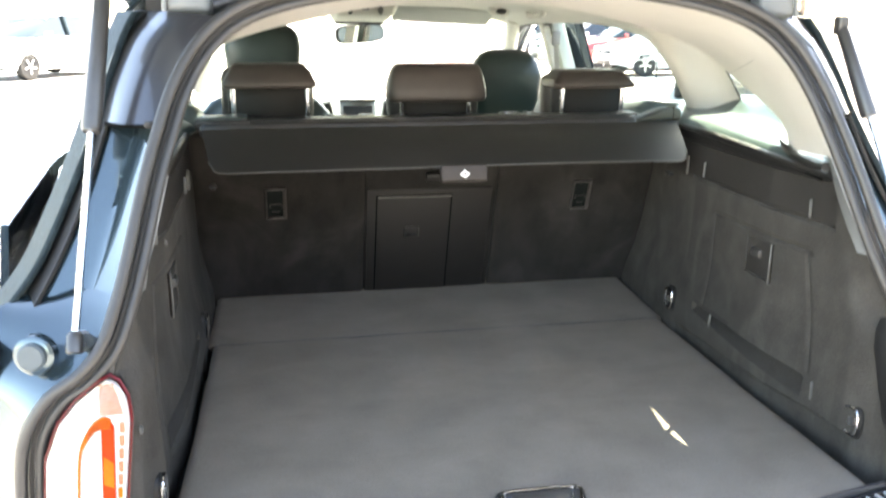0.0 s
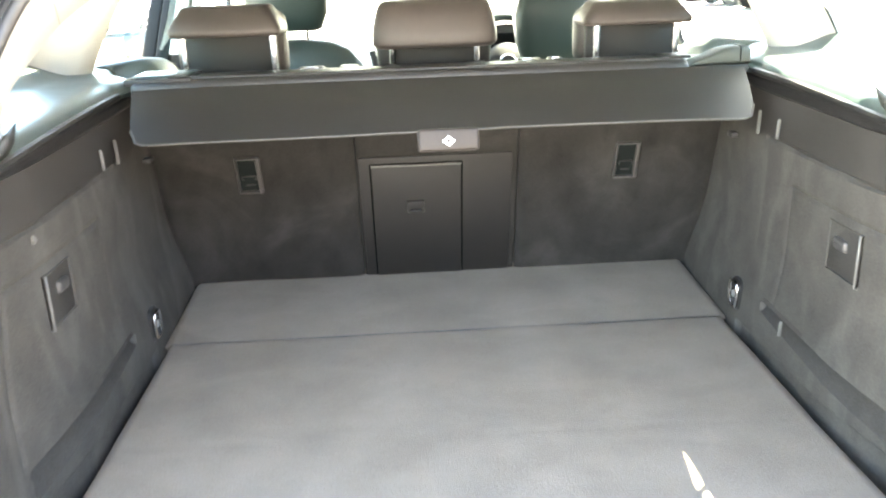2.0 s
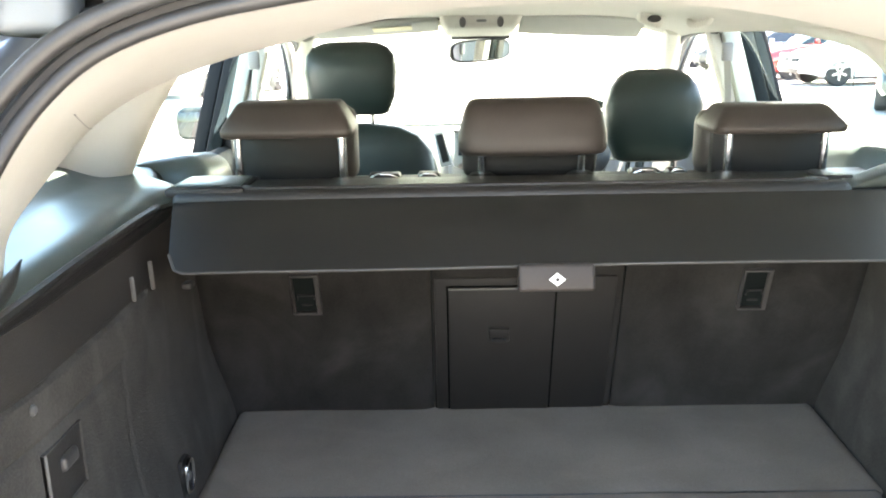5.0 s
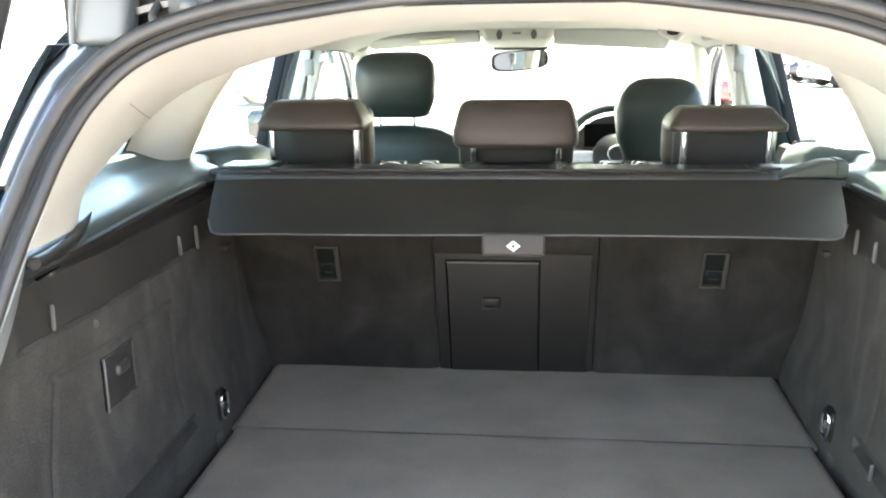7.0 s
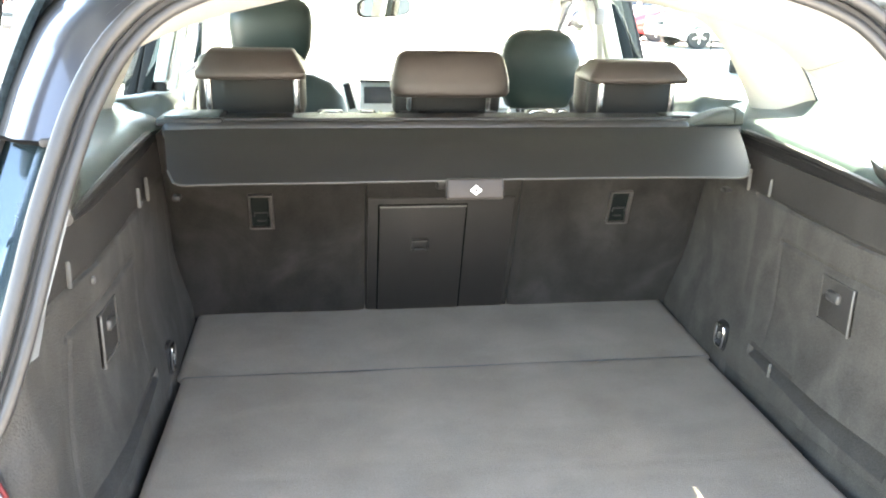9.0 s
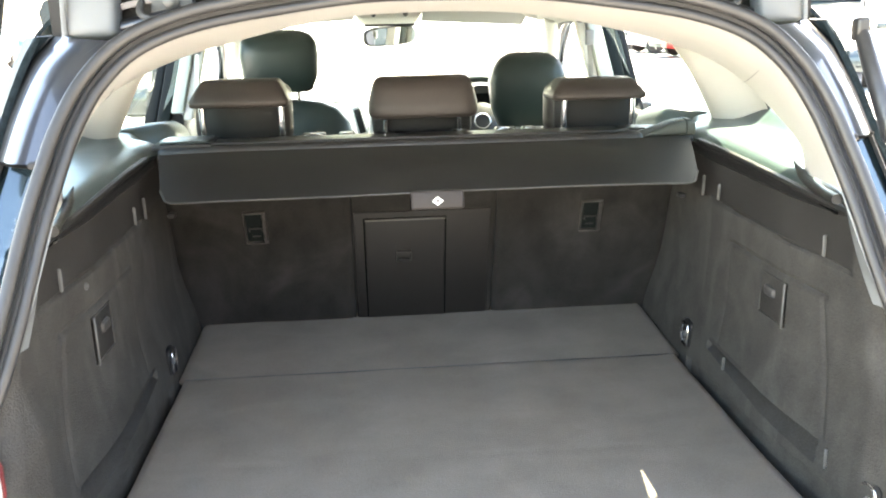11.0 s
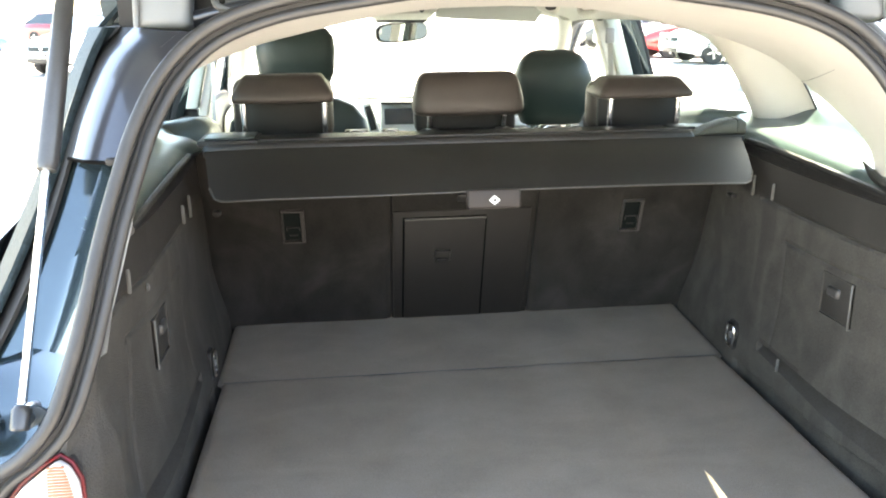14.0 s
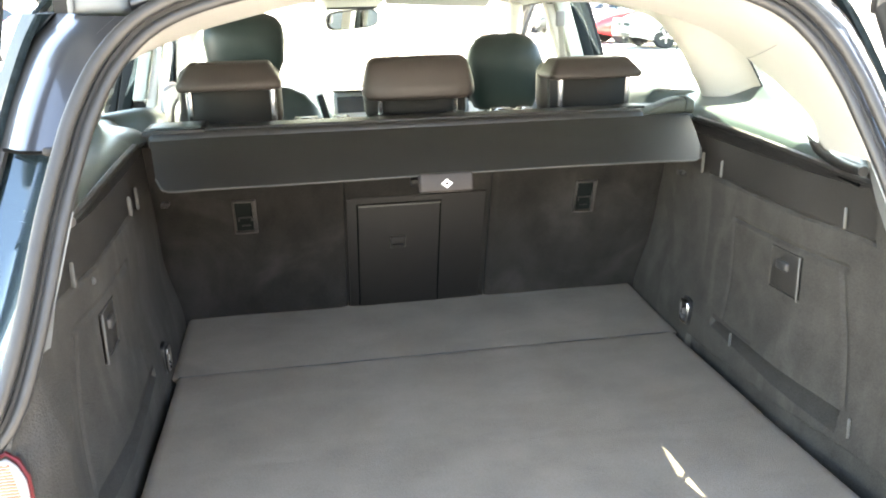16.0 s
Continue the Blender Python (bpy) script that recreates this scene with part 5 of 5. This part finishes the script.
# ---- cabin ----
def front_seat(xc, y, z, wide, low, rnd, lab):
    t = thing("front_seat", lab, "front seat", group="front seats")
    rings = []
    for dz, wx, wy, dy in ((-0.100, 0.078, 0.028, 0.006), (-0.094, 0.092, 0.040, 0.004), (-0.05, 0.109, 0.050, 0.0), (0.02, 0.116, 0.052, -0.004), (0.065, 0.110, 0.046, -0.004), (0.088, 0.094, 0.034, 0.0), (0.100, 0.070, 0.020, 0.004), (0.104, 0.040, 0.010, 0.006)):
        ring = []
        for j in range(40):
            a = 2 * math.pi * j / 40
            c, sn = math.cos(a), math.sin(a)
            ring.append(Vector((xc + math.copysign(abs(c) ** 0.5, c) * wx * wide * (mix(1.0, rnd, smooth(0.0, 0.104, dz)) if dz > 0 else mix(1.0, (1 + rnd) / 2, -dz * 8)), y + dy + math.copysign(abs(sn) ** 0.55, sn) * wy, z + dz * (low if dz < 0 else 1))))
        rings.append(ring)
    h = part("headrest", loft(rings), LEATHER_B, t, "black leather headrest", smooth=60)
    seam = [Vector((xc + wide * math.copysign(abs(math.cos(a)) ** 0.5, math.cos(a)) * 0.1085, y - 0.026, z - 0.005 + math.copysign(abs(math.sin(a)) ** 0.6, math.sin(a)) * 0.090)) for a in [2 * math.pi * k / 40 for k in range(40)]]
    if rnd == 1.0:
        part("seam", tube(seam, 0.0022, 6, closed=True), STITCH, h)
    for sx in (-1, 1):
        part("post", tube([(xc + sx * 0.055, y + 0.004, z - 0.22), (xc + sx * 0.055, y, z - 0.08)], 0.006, 10), CHROME, t, "chrome post")
    rings = []
    top = z - 0.125 - (0.055 if low > 1 else 0.0)
    for dz, wx, wy, dy in ((-0.68, 0.21, 0.07, 0.10), (-0.45, 0.245, 0.085, 0.06), (-0.20, 0.250, 0.080, 0.02), (-0.08, 0.225, 0.066, 0.0), (-0.035, 0.185, 0.052, 0.0), (-0.012, 0.135, 0.036, 0.0), (0.0, 0.06, 0.018, 0.0)):
        ring = []
        for j in range(40):
            a = 2 * math.pi * j / 40
            c, sn = math.cos(a), math.sin(a)
            ring.append(Vector((xc + math.copysign(abs(c) ** 0.55, c) * wx, y + 0.02 + dy + math.copysign(abs(sn) ** 0.55, sn) * wy, top + dz)))
        rings.append(ring)
    part("backrest", loft(rings), LEATHER_B, t, smooth=60)
    part("cushion", rbox((0.50, 0.52, 0.18), (xc, y + 0.36, 0.56), r=0.05, seg=4), LEATHER_B, t)
    part("base", rbox((0.40, 0.46, 0.10), (xc, y + 0.36, 0.44), r=0.02), PLASTIC, t)


front_seat(-0.405, 2.22, 1.240, 1.12, 1.0, 1.0, "black leather passenger front seat with a tall headrest")
front_seat(0.362, 1.86, 1.165, 1.04, 1.16, 0.84, "black leather driver seat with a rounded headrest, set further back")


def dashboard():
    t = thing("dashboard", "dark dashboard with a silver centre stack and display", "dashboard", kind="structure")
    def top(u, v):
        x = (2 * u - 1) * 0.72
        y = mix(2.68, 3.40, v)
        z = 0.965 + 0.05 * math.sin(math.pi * min(1, v * 1.1)) + 0.03 * math.exp(-((x - 0.36) / 0.16) ** 2) * (1 - v)
        return Vector((x, y, z - 0.10 * (1 - smooth(0, 0.12, v))))
    # pale plastic stands in for sunlight on the dash top
    part("dash_top", sheet(top, 40, 20, thick=0.02), PALE_PLASTIC, t, "dash top, its sunlit brightness put into a pale grey")
    part("dash_front", rbox((1.42, 0.10, 0.34), (0, 2.76, 0.74), r=0.03, seg=3), PLASTIC, t)
    part("centre_stack", rbox((0.25, 0.10, 0.30), (-0.01, 2.66, 0.82), r=0.02, seg=3, rot=(-24, 0, 0)), PALE_PLASTIC, t, "silver centre stack")
    d = part("display", rbox((0.150, 0.024, 0.118), (-0.042, 2.630, 0.982), r=0.008, rot=(-14, 0, 0)), SILVER, t, "bright silver display surround")
    part("screen", rbox((0.118, 0.004, 0.062), (-0.042, 2.6165, 0.992), r=0.002, rot=(-14, 0, 0)), SCREEN, d, "blank grey-blue screen")
    part("display_cowl", rbox((0.150, 0.060, 0.008), (-0.042, 2.628, 1.045), r=0.003), PLASTIC, d, "black cowl above the screen")
    for k in range(3):
        part("control_knob", lathe([(0.011, 0), (0.010, 0.010), (0.0, 0.010)], 14, pose(-0.092 + 0.05 * k, 2.610, 0.926, 76, 0, 0)), CHROME, d, "chrome knob")
    for s in (-1, 1):
        v = part("air_vent", rbox((0.040, 0.020, 0.120), (-0.042 + s * 0.112, 2.632, 0.985), r=0.006, rot=(-14, s * 14, 0)), SILVER, t, "silver-framed air vent")
        part("vent_grille", rbox((0.024, 0.006, 0.096), (-0.042 + s * 0.112, 2.6205, 0.987), r=0.003, rot=(-14, s * 14, 0)), PLASTIC, v, "black vent slats")
    part("instrument_hood", loft([[Vector((0.335 + 0.16 * math.cos(a), y, 0.985 + h * math.sin(a))) for a in [math.pi * k / 12 for k in range(13)]] for y, h in ((2.72, 0.120), (2.86, 0.105), (3.02, 0.03))]), SATIN, t, "dark instrument hood")
    part("instrument_cluster", rbox((0.24, 0.010, 0.085), (0.335, 2.718, 1.030), r=0.02, seg=3), DEEP_BLACK, t, "unlit instrument cluster")
    part("console", rbox((0.22, 0.95, 0.26), (0, 2.25, 0.60), r=0.03, seg=3), PLASTIC, t, "dark centre console")
    for k, (x, y, z, w) in enumerate(((-0.03, 2.30, 0.745, 0.05), (0.03, 2.34, 0.745, 0.03), (0.0, 2.46, 0.75, 0.09))):
        part("console_trim", rbox((w, 0.05, 0.012), (x, y, z), r=0.004), CHROME, t, "chrome console trim")
    part("gear_lever", tube([(0.0, 2.42, 0.73), (0.0, 2.40, 0.83), (0.0, 2.40, 0.86)], [0.012, 0.016, 0.022], 10), SATIN, t)


dashboard()


def steering_wheel():
    t = thing("steering_wheel", "black leather steering wheel with a bright hub badge", "steering wheel")
    m = pose(0.322, 2.60, 0.964, 66, 0, 0)
    part("rim", tube([m @ Vector((0.185 * math.cos(a), 0.185 * math.sin(a), 0)) for a in [2 * math.pi * k / 40 for k in range(40)]], 0.015, 10, closed=True), LEATHER_B, t)
    part("hub", lathe([(0.085, -0.02), (0.082, 0.02), (0.06, 0.032), (0.0, 0.034)], 24, m), SATIN, t)
    for a in (0, 180, 270):
        b = rbox((0.12, 0.045, 0.016), (0.12, 0, 0.0), r=0.006)
        bmesh.ops.transform(b, matrix=m @ pose(0, 0, 0, 0, 0, a), verts=b.verts)
        part("spoke", b, SILVER, t, "silver spoke")
    part("badge", tube([m @ Vector((0.030 * math.cos(a), 0.030 * math.sin(a), 0.036)) for a in [2 * math.pi * k / 24 for k in range(24)]], 0.004, 8, closed=True), CHROME, t, "plain chrome ring")
    part("column", tube([m @ Vector((0, 0, -0.02)), m @ Vector((0, 0, -0.35))], 0.05, 12), PLASTIC, t)


steering_wheel()


def cabin_fittings():
    t = thing("rear_view_mirror", "oval interior mirror hanging below the roof console", "mirror")
    m = pose(-0.020, 2.66, 1.305, 0, -3, 26)
    def oval(w, h, y):
        return [m @ Vector((math.copysign(abs(math.cos(a)) ** 0.5, math.cos(a)) * w, y, math.copysign(abs(math.sin(a)) ** 0.6, math.sin(a)) * h)) for a in [2 * math.pi * k / 32 for k in range(32)]]
    part("shell", loft([oval(0.112, 0.036, 0.0), oval(0.114, 0.038, 0.012), oval(0.09, 0.026, 0.034)]), PLASTIC, t)
    part("glass", loft([oval(0.106, 0.031, -0.003), oval(0.106, 0.031, 0.001)]), MIRROR, t)
    part("stalk", tube([m @ Vector((0, 0.03, 0)), (-0.02, 2.70, 1.36)], 0.014, 8), PLASTIC, t)
    part("sensor_cover", rbox((0.20, 0.05, 0.030), (-0.022, 2.70, 1.355), r=0.008), PLASTIC, t)
    t = thing("roof_console", "cream overhead console with two round reading lamps", "roof console")
    part("housing", rbox((0.215, 0.24, 0.062), (-0.030, 2.50, 1.392), r=0.018, seg=3, rot=(-6, 0, 0), taper=(1.25, 1.0)), CREAM, t)
    for s in (-1, 1):
        part("reading_lamp", lathe([(0.013, 0), (0.012, 0.005), (0.0, 0.005)], 20, pose(-0.030 + s * 0.056, 2.378, 1.392, 90, 0, 0) @ Matrix.Diagonal((0.8, 1.25, 1, 1))), STRUT_GREY, t, "round grey lamp")
    part("switch", rbox((0.030, 0.008, 0.008), (-0.030, 2.378, 1.396), r=0.003), PALE_PLASTIC, t)
    for s, w in ((-1, 0.21), (1, 0.21)):
        t = thing("sun_visor", "folded cream sun visor at the top of the windscreen", "sun visor", group="sun visors")
        xv, tilt = (-0.350, -12) if s < 0 else (0.285, -21)
        part("blade", rbox((0.385, 0.15, 0.018), (xv, 2.50, 1.381), r=0.008, seg=3, rot=(tilt, s * 3, 0)), VISOR, t)
        # dark strip added to draw the shade between visor and headliner
        part("edge_shade", rbox((0.392, 0.006, 0.007), (xv, 2.434, 1.4035 if s > 0 else 1.394), r=0.002, rot=(tilt, s * 3, 0)), FRAME_GREY, t, "dark strip standing in for the shade above the visor")
        part("pivot", tube([(s * 0.56, 2.60, 1.37), (s * 0.60, 2.60, 1.365)], 0.008, 8), CREAM, t)
        if s < 0:
            part("label", rbox((0.12, 0.05, 0.002), (s * 0.300, 2.470, 1.3765), r=0, rot=(-12, -3, 0)), WARNING, t, "pale yellow notice")
    t = thing("roof_grab_handle", "cream grab handle hinged to the roof edge", "grab handle")
    part("handle", tube(spline([(0.52, 1.95, 1.392), (0.515, 1.98, 1.374), (0.515, 2.10, 1.370), (0.52, 2.14, 1.392)], 5), 0.010, 8), CREAM, t)
    t = thing("roof_lamp_pod", "small pale lamp pod on the headliner", "lamp pod")
    part("pod", rbox((0.075, 0.06, 0.042), (0.440, 2.25, 1.392), r=0.016, seg=4, rot=(0, 24, 0)), CREAM, t)
    part("lens", lathe([(0.013, 0), (0.012, 0.003), (0.0, 0.003)], 20, pose(0.443, 2.219, 1.390, 90, 0, 0) @ Matrix.Diagonal((1.5, 0.8, 1, 1))), PLASTIC, t)


cabin_fittings()


# ---- car park ----
def parked_car(x, y, turn, color, lab, length=4.3, height=1.48, group="parked cars"):
    """A parked hatchback; its nose points along local -y."""
    t = thing("parked_car", lab, "car", group)
    m = pose(x, y, 0, 0, 0, turn)
    L, W = length, 0.88
    paint = CAR_PAINT[color]
    def place(b):
        bmesh.ops.transform(b, matrix=m, verts=b.verts)
        return b
    prof = [(0.0, 0.55, 0.62), (0.03, 0.60, 0.80), (0.20, 0.72, 0.86), (0.50, 0.84, 0.88), (1.1, 0.95, 0.88), (2.4, 0.98, 0.88), (3.6, 0.99, 0.86), (L - 0.25, 0.97, 0.82), (L - 0.02, 0.88, 0.74), (L, 0.80, 0.66)]
    rings = []
    for yy, top, w in prof:
        z0 = 0.22 + 0.10 * (1 - smooth(0, 0.5, yy)) + 0.08 * smooth(L - 0.5, L, yy)
        rings.append([Vector((sx * w * kx, yy - L / 2, mix(z0, top, kz))) for sx, kx, kz in ((-1, 0.90, 0), (-1, 1, 0.3), (-1, 1.0, 0.65), (-1, 0.95, 0.92), (-1, 0.84, 1), (1, 0.84, 1), (1, 0.95, 0.92), (1, 1.0, 0.65), (1, 1, 0.3), (1, 0.90, 0))])
    part("body", place(loft(rings)), paint, t, smooth=50)
    cab = [(1.05, 0.94, 0.76, 0.94), (1.85, 0.94, 0.74, height - 0.06), (2.4, 0.94, 0.74, height), (L - 0.9, 0.95, 0.73, height - 0.04), (L - 0.18, 0.95, 0.70, 1.0)]
    rings = []
    for yy, zb, w, zt in cab:
        wt = w * (0.80 if zt > 1.1 else 1.0)
        rings.append([Vector(p) + Vector((0, yy - L / 2, 0)) for p in ((-w, 0, zb), (-wt, 0, zt - 0.03), (-wt * 0.9, 0, zt), (wt * 0.9, 0, zt), (wt, 0, zt - 0.03), (w, 0, zb))])
    part("glasshouse", place(loft(rings)), CAR_GLASS, t, "dark window glass", smooth=30)
    rings = []
    for yy, zt, wk in ((1.78, height - 0.075, 0.60), (1.9, height - 0.035, 0.60), (2.4, height + 0.012, 0.60), (L - 0.9, height - 0.028, 0.585), (L - 0.72, height - 0.07, 0.57)):
        rings.append([Vector((-wk, yy - L / 2, zt - 0.03)), Vector((-wk * 0.9, yy - L / 2, zt + 0.006)), Vector((wk * 0.9, yy - L / 2, zt + 0.006)), Vector((wk, yy - L / 2, zt - 0.03))])
    part("roof", place(loft(rings)), paint, t)
    for s in (-1, 1):
        part("headlamp", place(rbox((0.30, 0.16, 0.13), (s * 0.62, 0.14 - L / 2, 0.70), r=0.04, seg=3, rot=(0, 0, -s * 28))), LENS_CLEAR, t, "clear headlamp")
        part("fog_lamp", place(rbox((0.18, 0.06, 0.07), (s * 0.58, 0.03 - L / 2, 0.40), r=0.02)), GLOSS_TRIM, t)
        part("tail_light", place(rbox((0.22, 0.10, 0.18), (s * 0.62, L / 2 - 0.05, 0.80), r=0.03)), LENS_RED, t, "red tail light")
        part("mirror", place(rbox((0.18, 0.10, 0.12), (s * 0.93, 1.45 - L / 2, 1.02), r=0.03)), paint, t)
        part("pillar", place(tube([(s * 0.745, 2.32 - L / 2, 0.96), (s * 0.607, 2.32 - L / 2, height - 0.03)], 0.045, 6)), GLOSS_TRIM, t)
        for wy in (0.82, L - 0.85):
            w = part("wheel", place(lathe([(0.20, -0.1), (0.29, -0.1), (0.315, -0.07), (0.315, 0.07), (0.29, 0.1), (0.20, 0.1)], 24, pose(s * 0.78, wy - L / 2, 0.315, 0, 90, 0))), TYRE, t, "black tyre")
            b = lathe([(0.205, 0.06), (0.19, 0.05), (0.03, 0.07), (0.0, 0.07)], 20, Matrix.Identity(4))
            for k in range(5):
                q = rbox((0.15, 0.04, 0.02), (0.105, 0, 0.085), r=0.003, seg=1)
                bmesh.ops.transform(q, matrix=pose(0, 0, 0, 0, 0, 72 * k), verts=q.verts)
                grow(b, q)
            bmesh.ops.transform(b, matrix=pose(s * 0.80, wy - L / 2, 0.315, 0, 90 * s, 0), verts=b.verts)
            part("rim", place(b), ALLOY, w, "alloy rim")
    part("grille", place(rbox((0.80, 0.05, 0.11), (0, 0.02 - L / 2, 0.62), r=0.02)), GLOSS_TRIM, t, "dark grille")
    part("lower_grille", place(rbox((0.95, 0.05, 0.12), (0, 0.02 - L / 2, 0.36), r=0.02)), PLASTIC, t)
    part("number_plate", place(rbox((0.50, 0.02, 0.10), (0, -0.012 - L / 2, 0.49), r=0.004)), WHITE_INK, t, "white plate with plain bars")
    for k in range(3):
        part("plate_bar", place(rbox((0.10, 0.004, 0.05), (-0.14 + 0.14 * k, -0.024 - L / 2, 0.49), r=0)), PLASTIC, t)
    part("badge", place(rbox((0.09, 0.02, 0.09), (0, -0.01 - L / 2, 0.64), r=0.02)), CHROME, t)
    return t


def car_paint(name, c, metal=0.2):
    return material(name, c, 0.3, metal=metal, vary=0.08, scale=4, fine=900, coat=1.0)


CAR_PAINT = {"white": car_paint("white_car_paint", (0.72, 0.73, 0.73), 0.0), "red": car_paint("red_car_paint", (0.42, 0.02, 0.015), 0.0), "silver": car_paint("silver_car_paint", (0.45, 0.47, 0.48), 0.6), "dark": car_paint("dark_car_paint", (0.02, 0.035, 0.035)), "maroon": car_paint("maroon_car_paint", (0.16, 0.015, 0.012), 0.1), "blue": car_paint("blue_car_paint", (0.03, 0.10, 0.22)), "black": car_paint("black_car_paint", (0.012, 0.012, 0.014))}

parked_car(-6.0, 21.8, -28, "silver", "pale silver hatchback parked at an angle, nose towards the car")
parked_car(-13.2, 43.0, 66, "maroon", "maroon car parked sideways in the far row")
parked_car(-11.9, 26.0, 4, "white", "white hatchback at the end of the far row")
# a row seen from its end, noses to one line
parked_car(10.57, 21.2, -88, "white", "white hatchback at the near end of the row, nose out")
parked_car(10.60, 24.0, -91, "red", "bright red hatchback parked nose out in the row")
parked_car(10.50, 27.1, -89, "white", "white hatchback parked nose out in the row")
parked_car(10.65, 30.1, -90, "black", "black hatchback parked nose out in the row")
parked_car(10.55, 33.0, -90, "silver", "silver hatchback at the far end of the row")
parked_car(8.5, 14.9, -28, "dark", "dark green estate parked nearby, facing the camera", length=4.4, height=1.58)
parked_car(3.0, 18.6, 4, "red", "red hatchback parked ahead of the car, facing it")
parked_car(-13.5, 30.0, 100, "blue", "blue car parked sideways on the far side", length=4.4)


# added bar that draws the dark edge line of a parked car
def car_edge_bar(x, y):
    t = thing("car_edge_bar", "thin dark bar on a small plate, standing in for a parked car's edge line", "post")
    part("post", tube([(x, y, 0.02), (x, y, 0.98)], 0.012, 8), PLASTIC, t)
    part("base_plate", rbox((0.30, 0.14, 0.025), (x + 0.08, y, 0.0125), r=0.006), PLASTIC, t)


car_edge_bar(6.3, 13.3)


def tree(x, y, height, seed):
    rnd = random.Random(seed)
    t = thing("tree", "leafy yellow-green tree at the edge of the car park", "tree", at=(x, y, 0))
    b = tube([(0, 0, 0), (0.05, 0.02, height * 0.28), (-0.05, 0.05, height * 0.6), (0.02, 0.0, height * 0.85)], [0.20, 0.15, 0.09, 0.03], 10)
    tips = []
    for k in range(11):
        a, z = k * 2.4, height * (0.26 + 0.045 * k)
        r = height * (0.34 - 0.018 * k)
        tip = Vector((r * math.cos(a), r * math.sin(a), z + height * 0.16))
        tube([(0, 0, z), tuple(tip * 0.5 + Vector((0, 0, z * 0.5 + 0.1))), tuple(tip)], [0.07, 0.045, 0.015], 6, bm=b)
        tips.append(tip)
    part("trunk", b, BARK, t)
    c = bmesh.new()
    for tip in tips + [Vector((0, 0, height * 0.9))]:
        size = height * rnd.uniform(0.11, 0.17)
        for k in range(190):
            d = Vector((rnd.gauss(0, 1), rnd.gauss(0, 1), rnd.gauss(0, 0.8)))
            p = tip + d.normalized() * size * rnd.random() ** 0.4 * 1.25
            u = Vector((rnd.gauss(0, 1), rnd.gauss(0, 1), rnd.gauss(0, 1))).normalized()
            w = u.orthogonal().normalized()
            n = rnd.uniform(0.07, 0.13)
            c.faces.new([c.verts.new(p + q) for q in (u * n, w * n * 0.5 + u * n * 0.2, -u * n, -w * n * 0.5)])
    part("crown", c, LEAF, t, "small yellow-green leaves", smooth=0)


tree(27.5, 41.0, 8.0, 4)
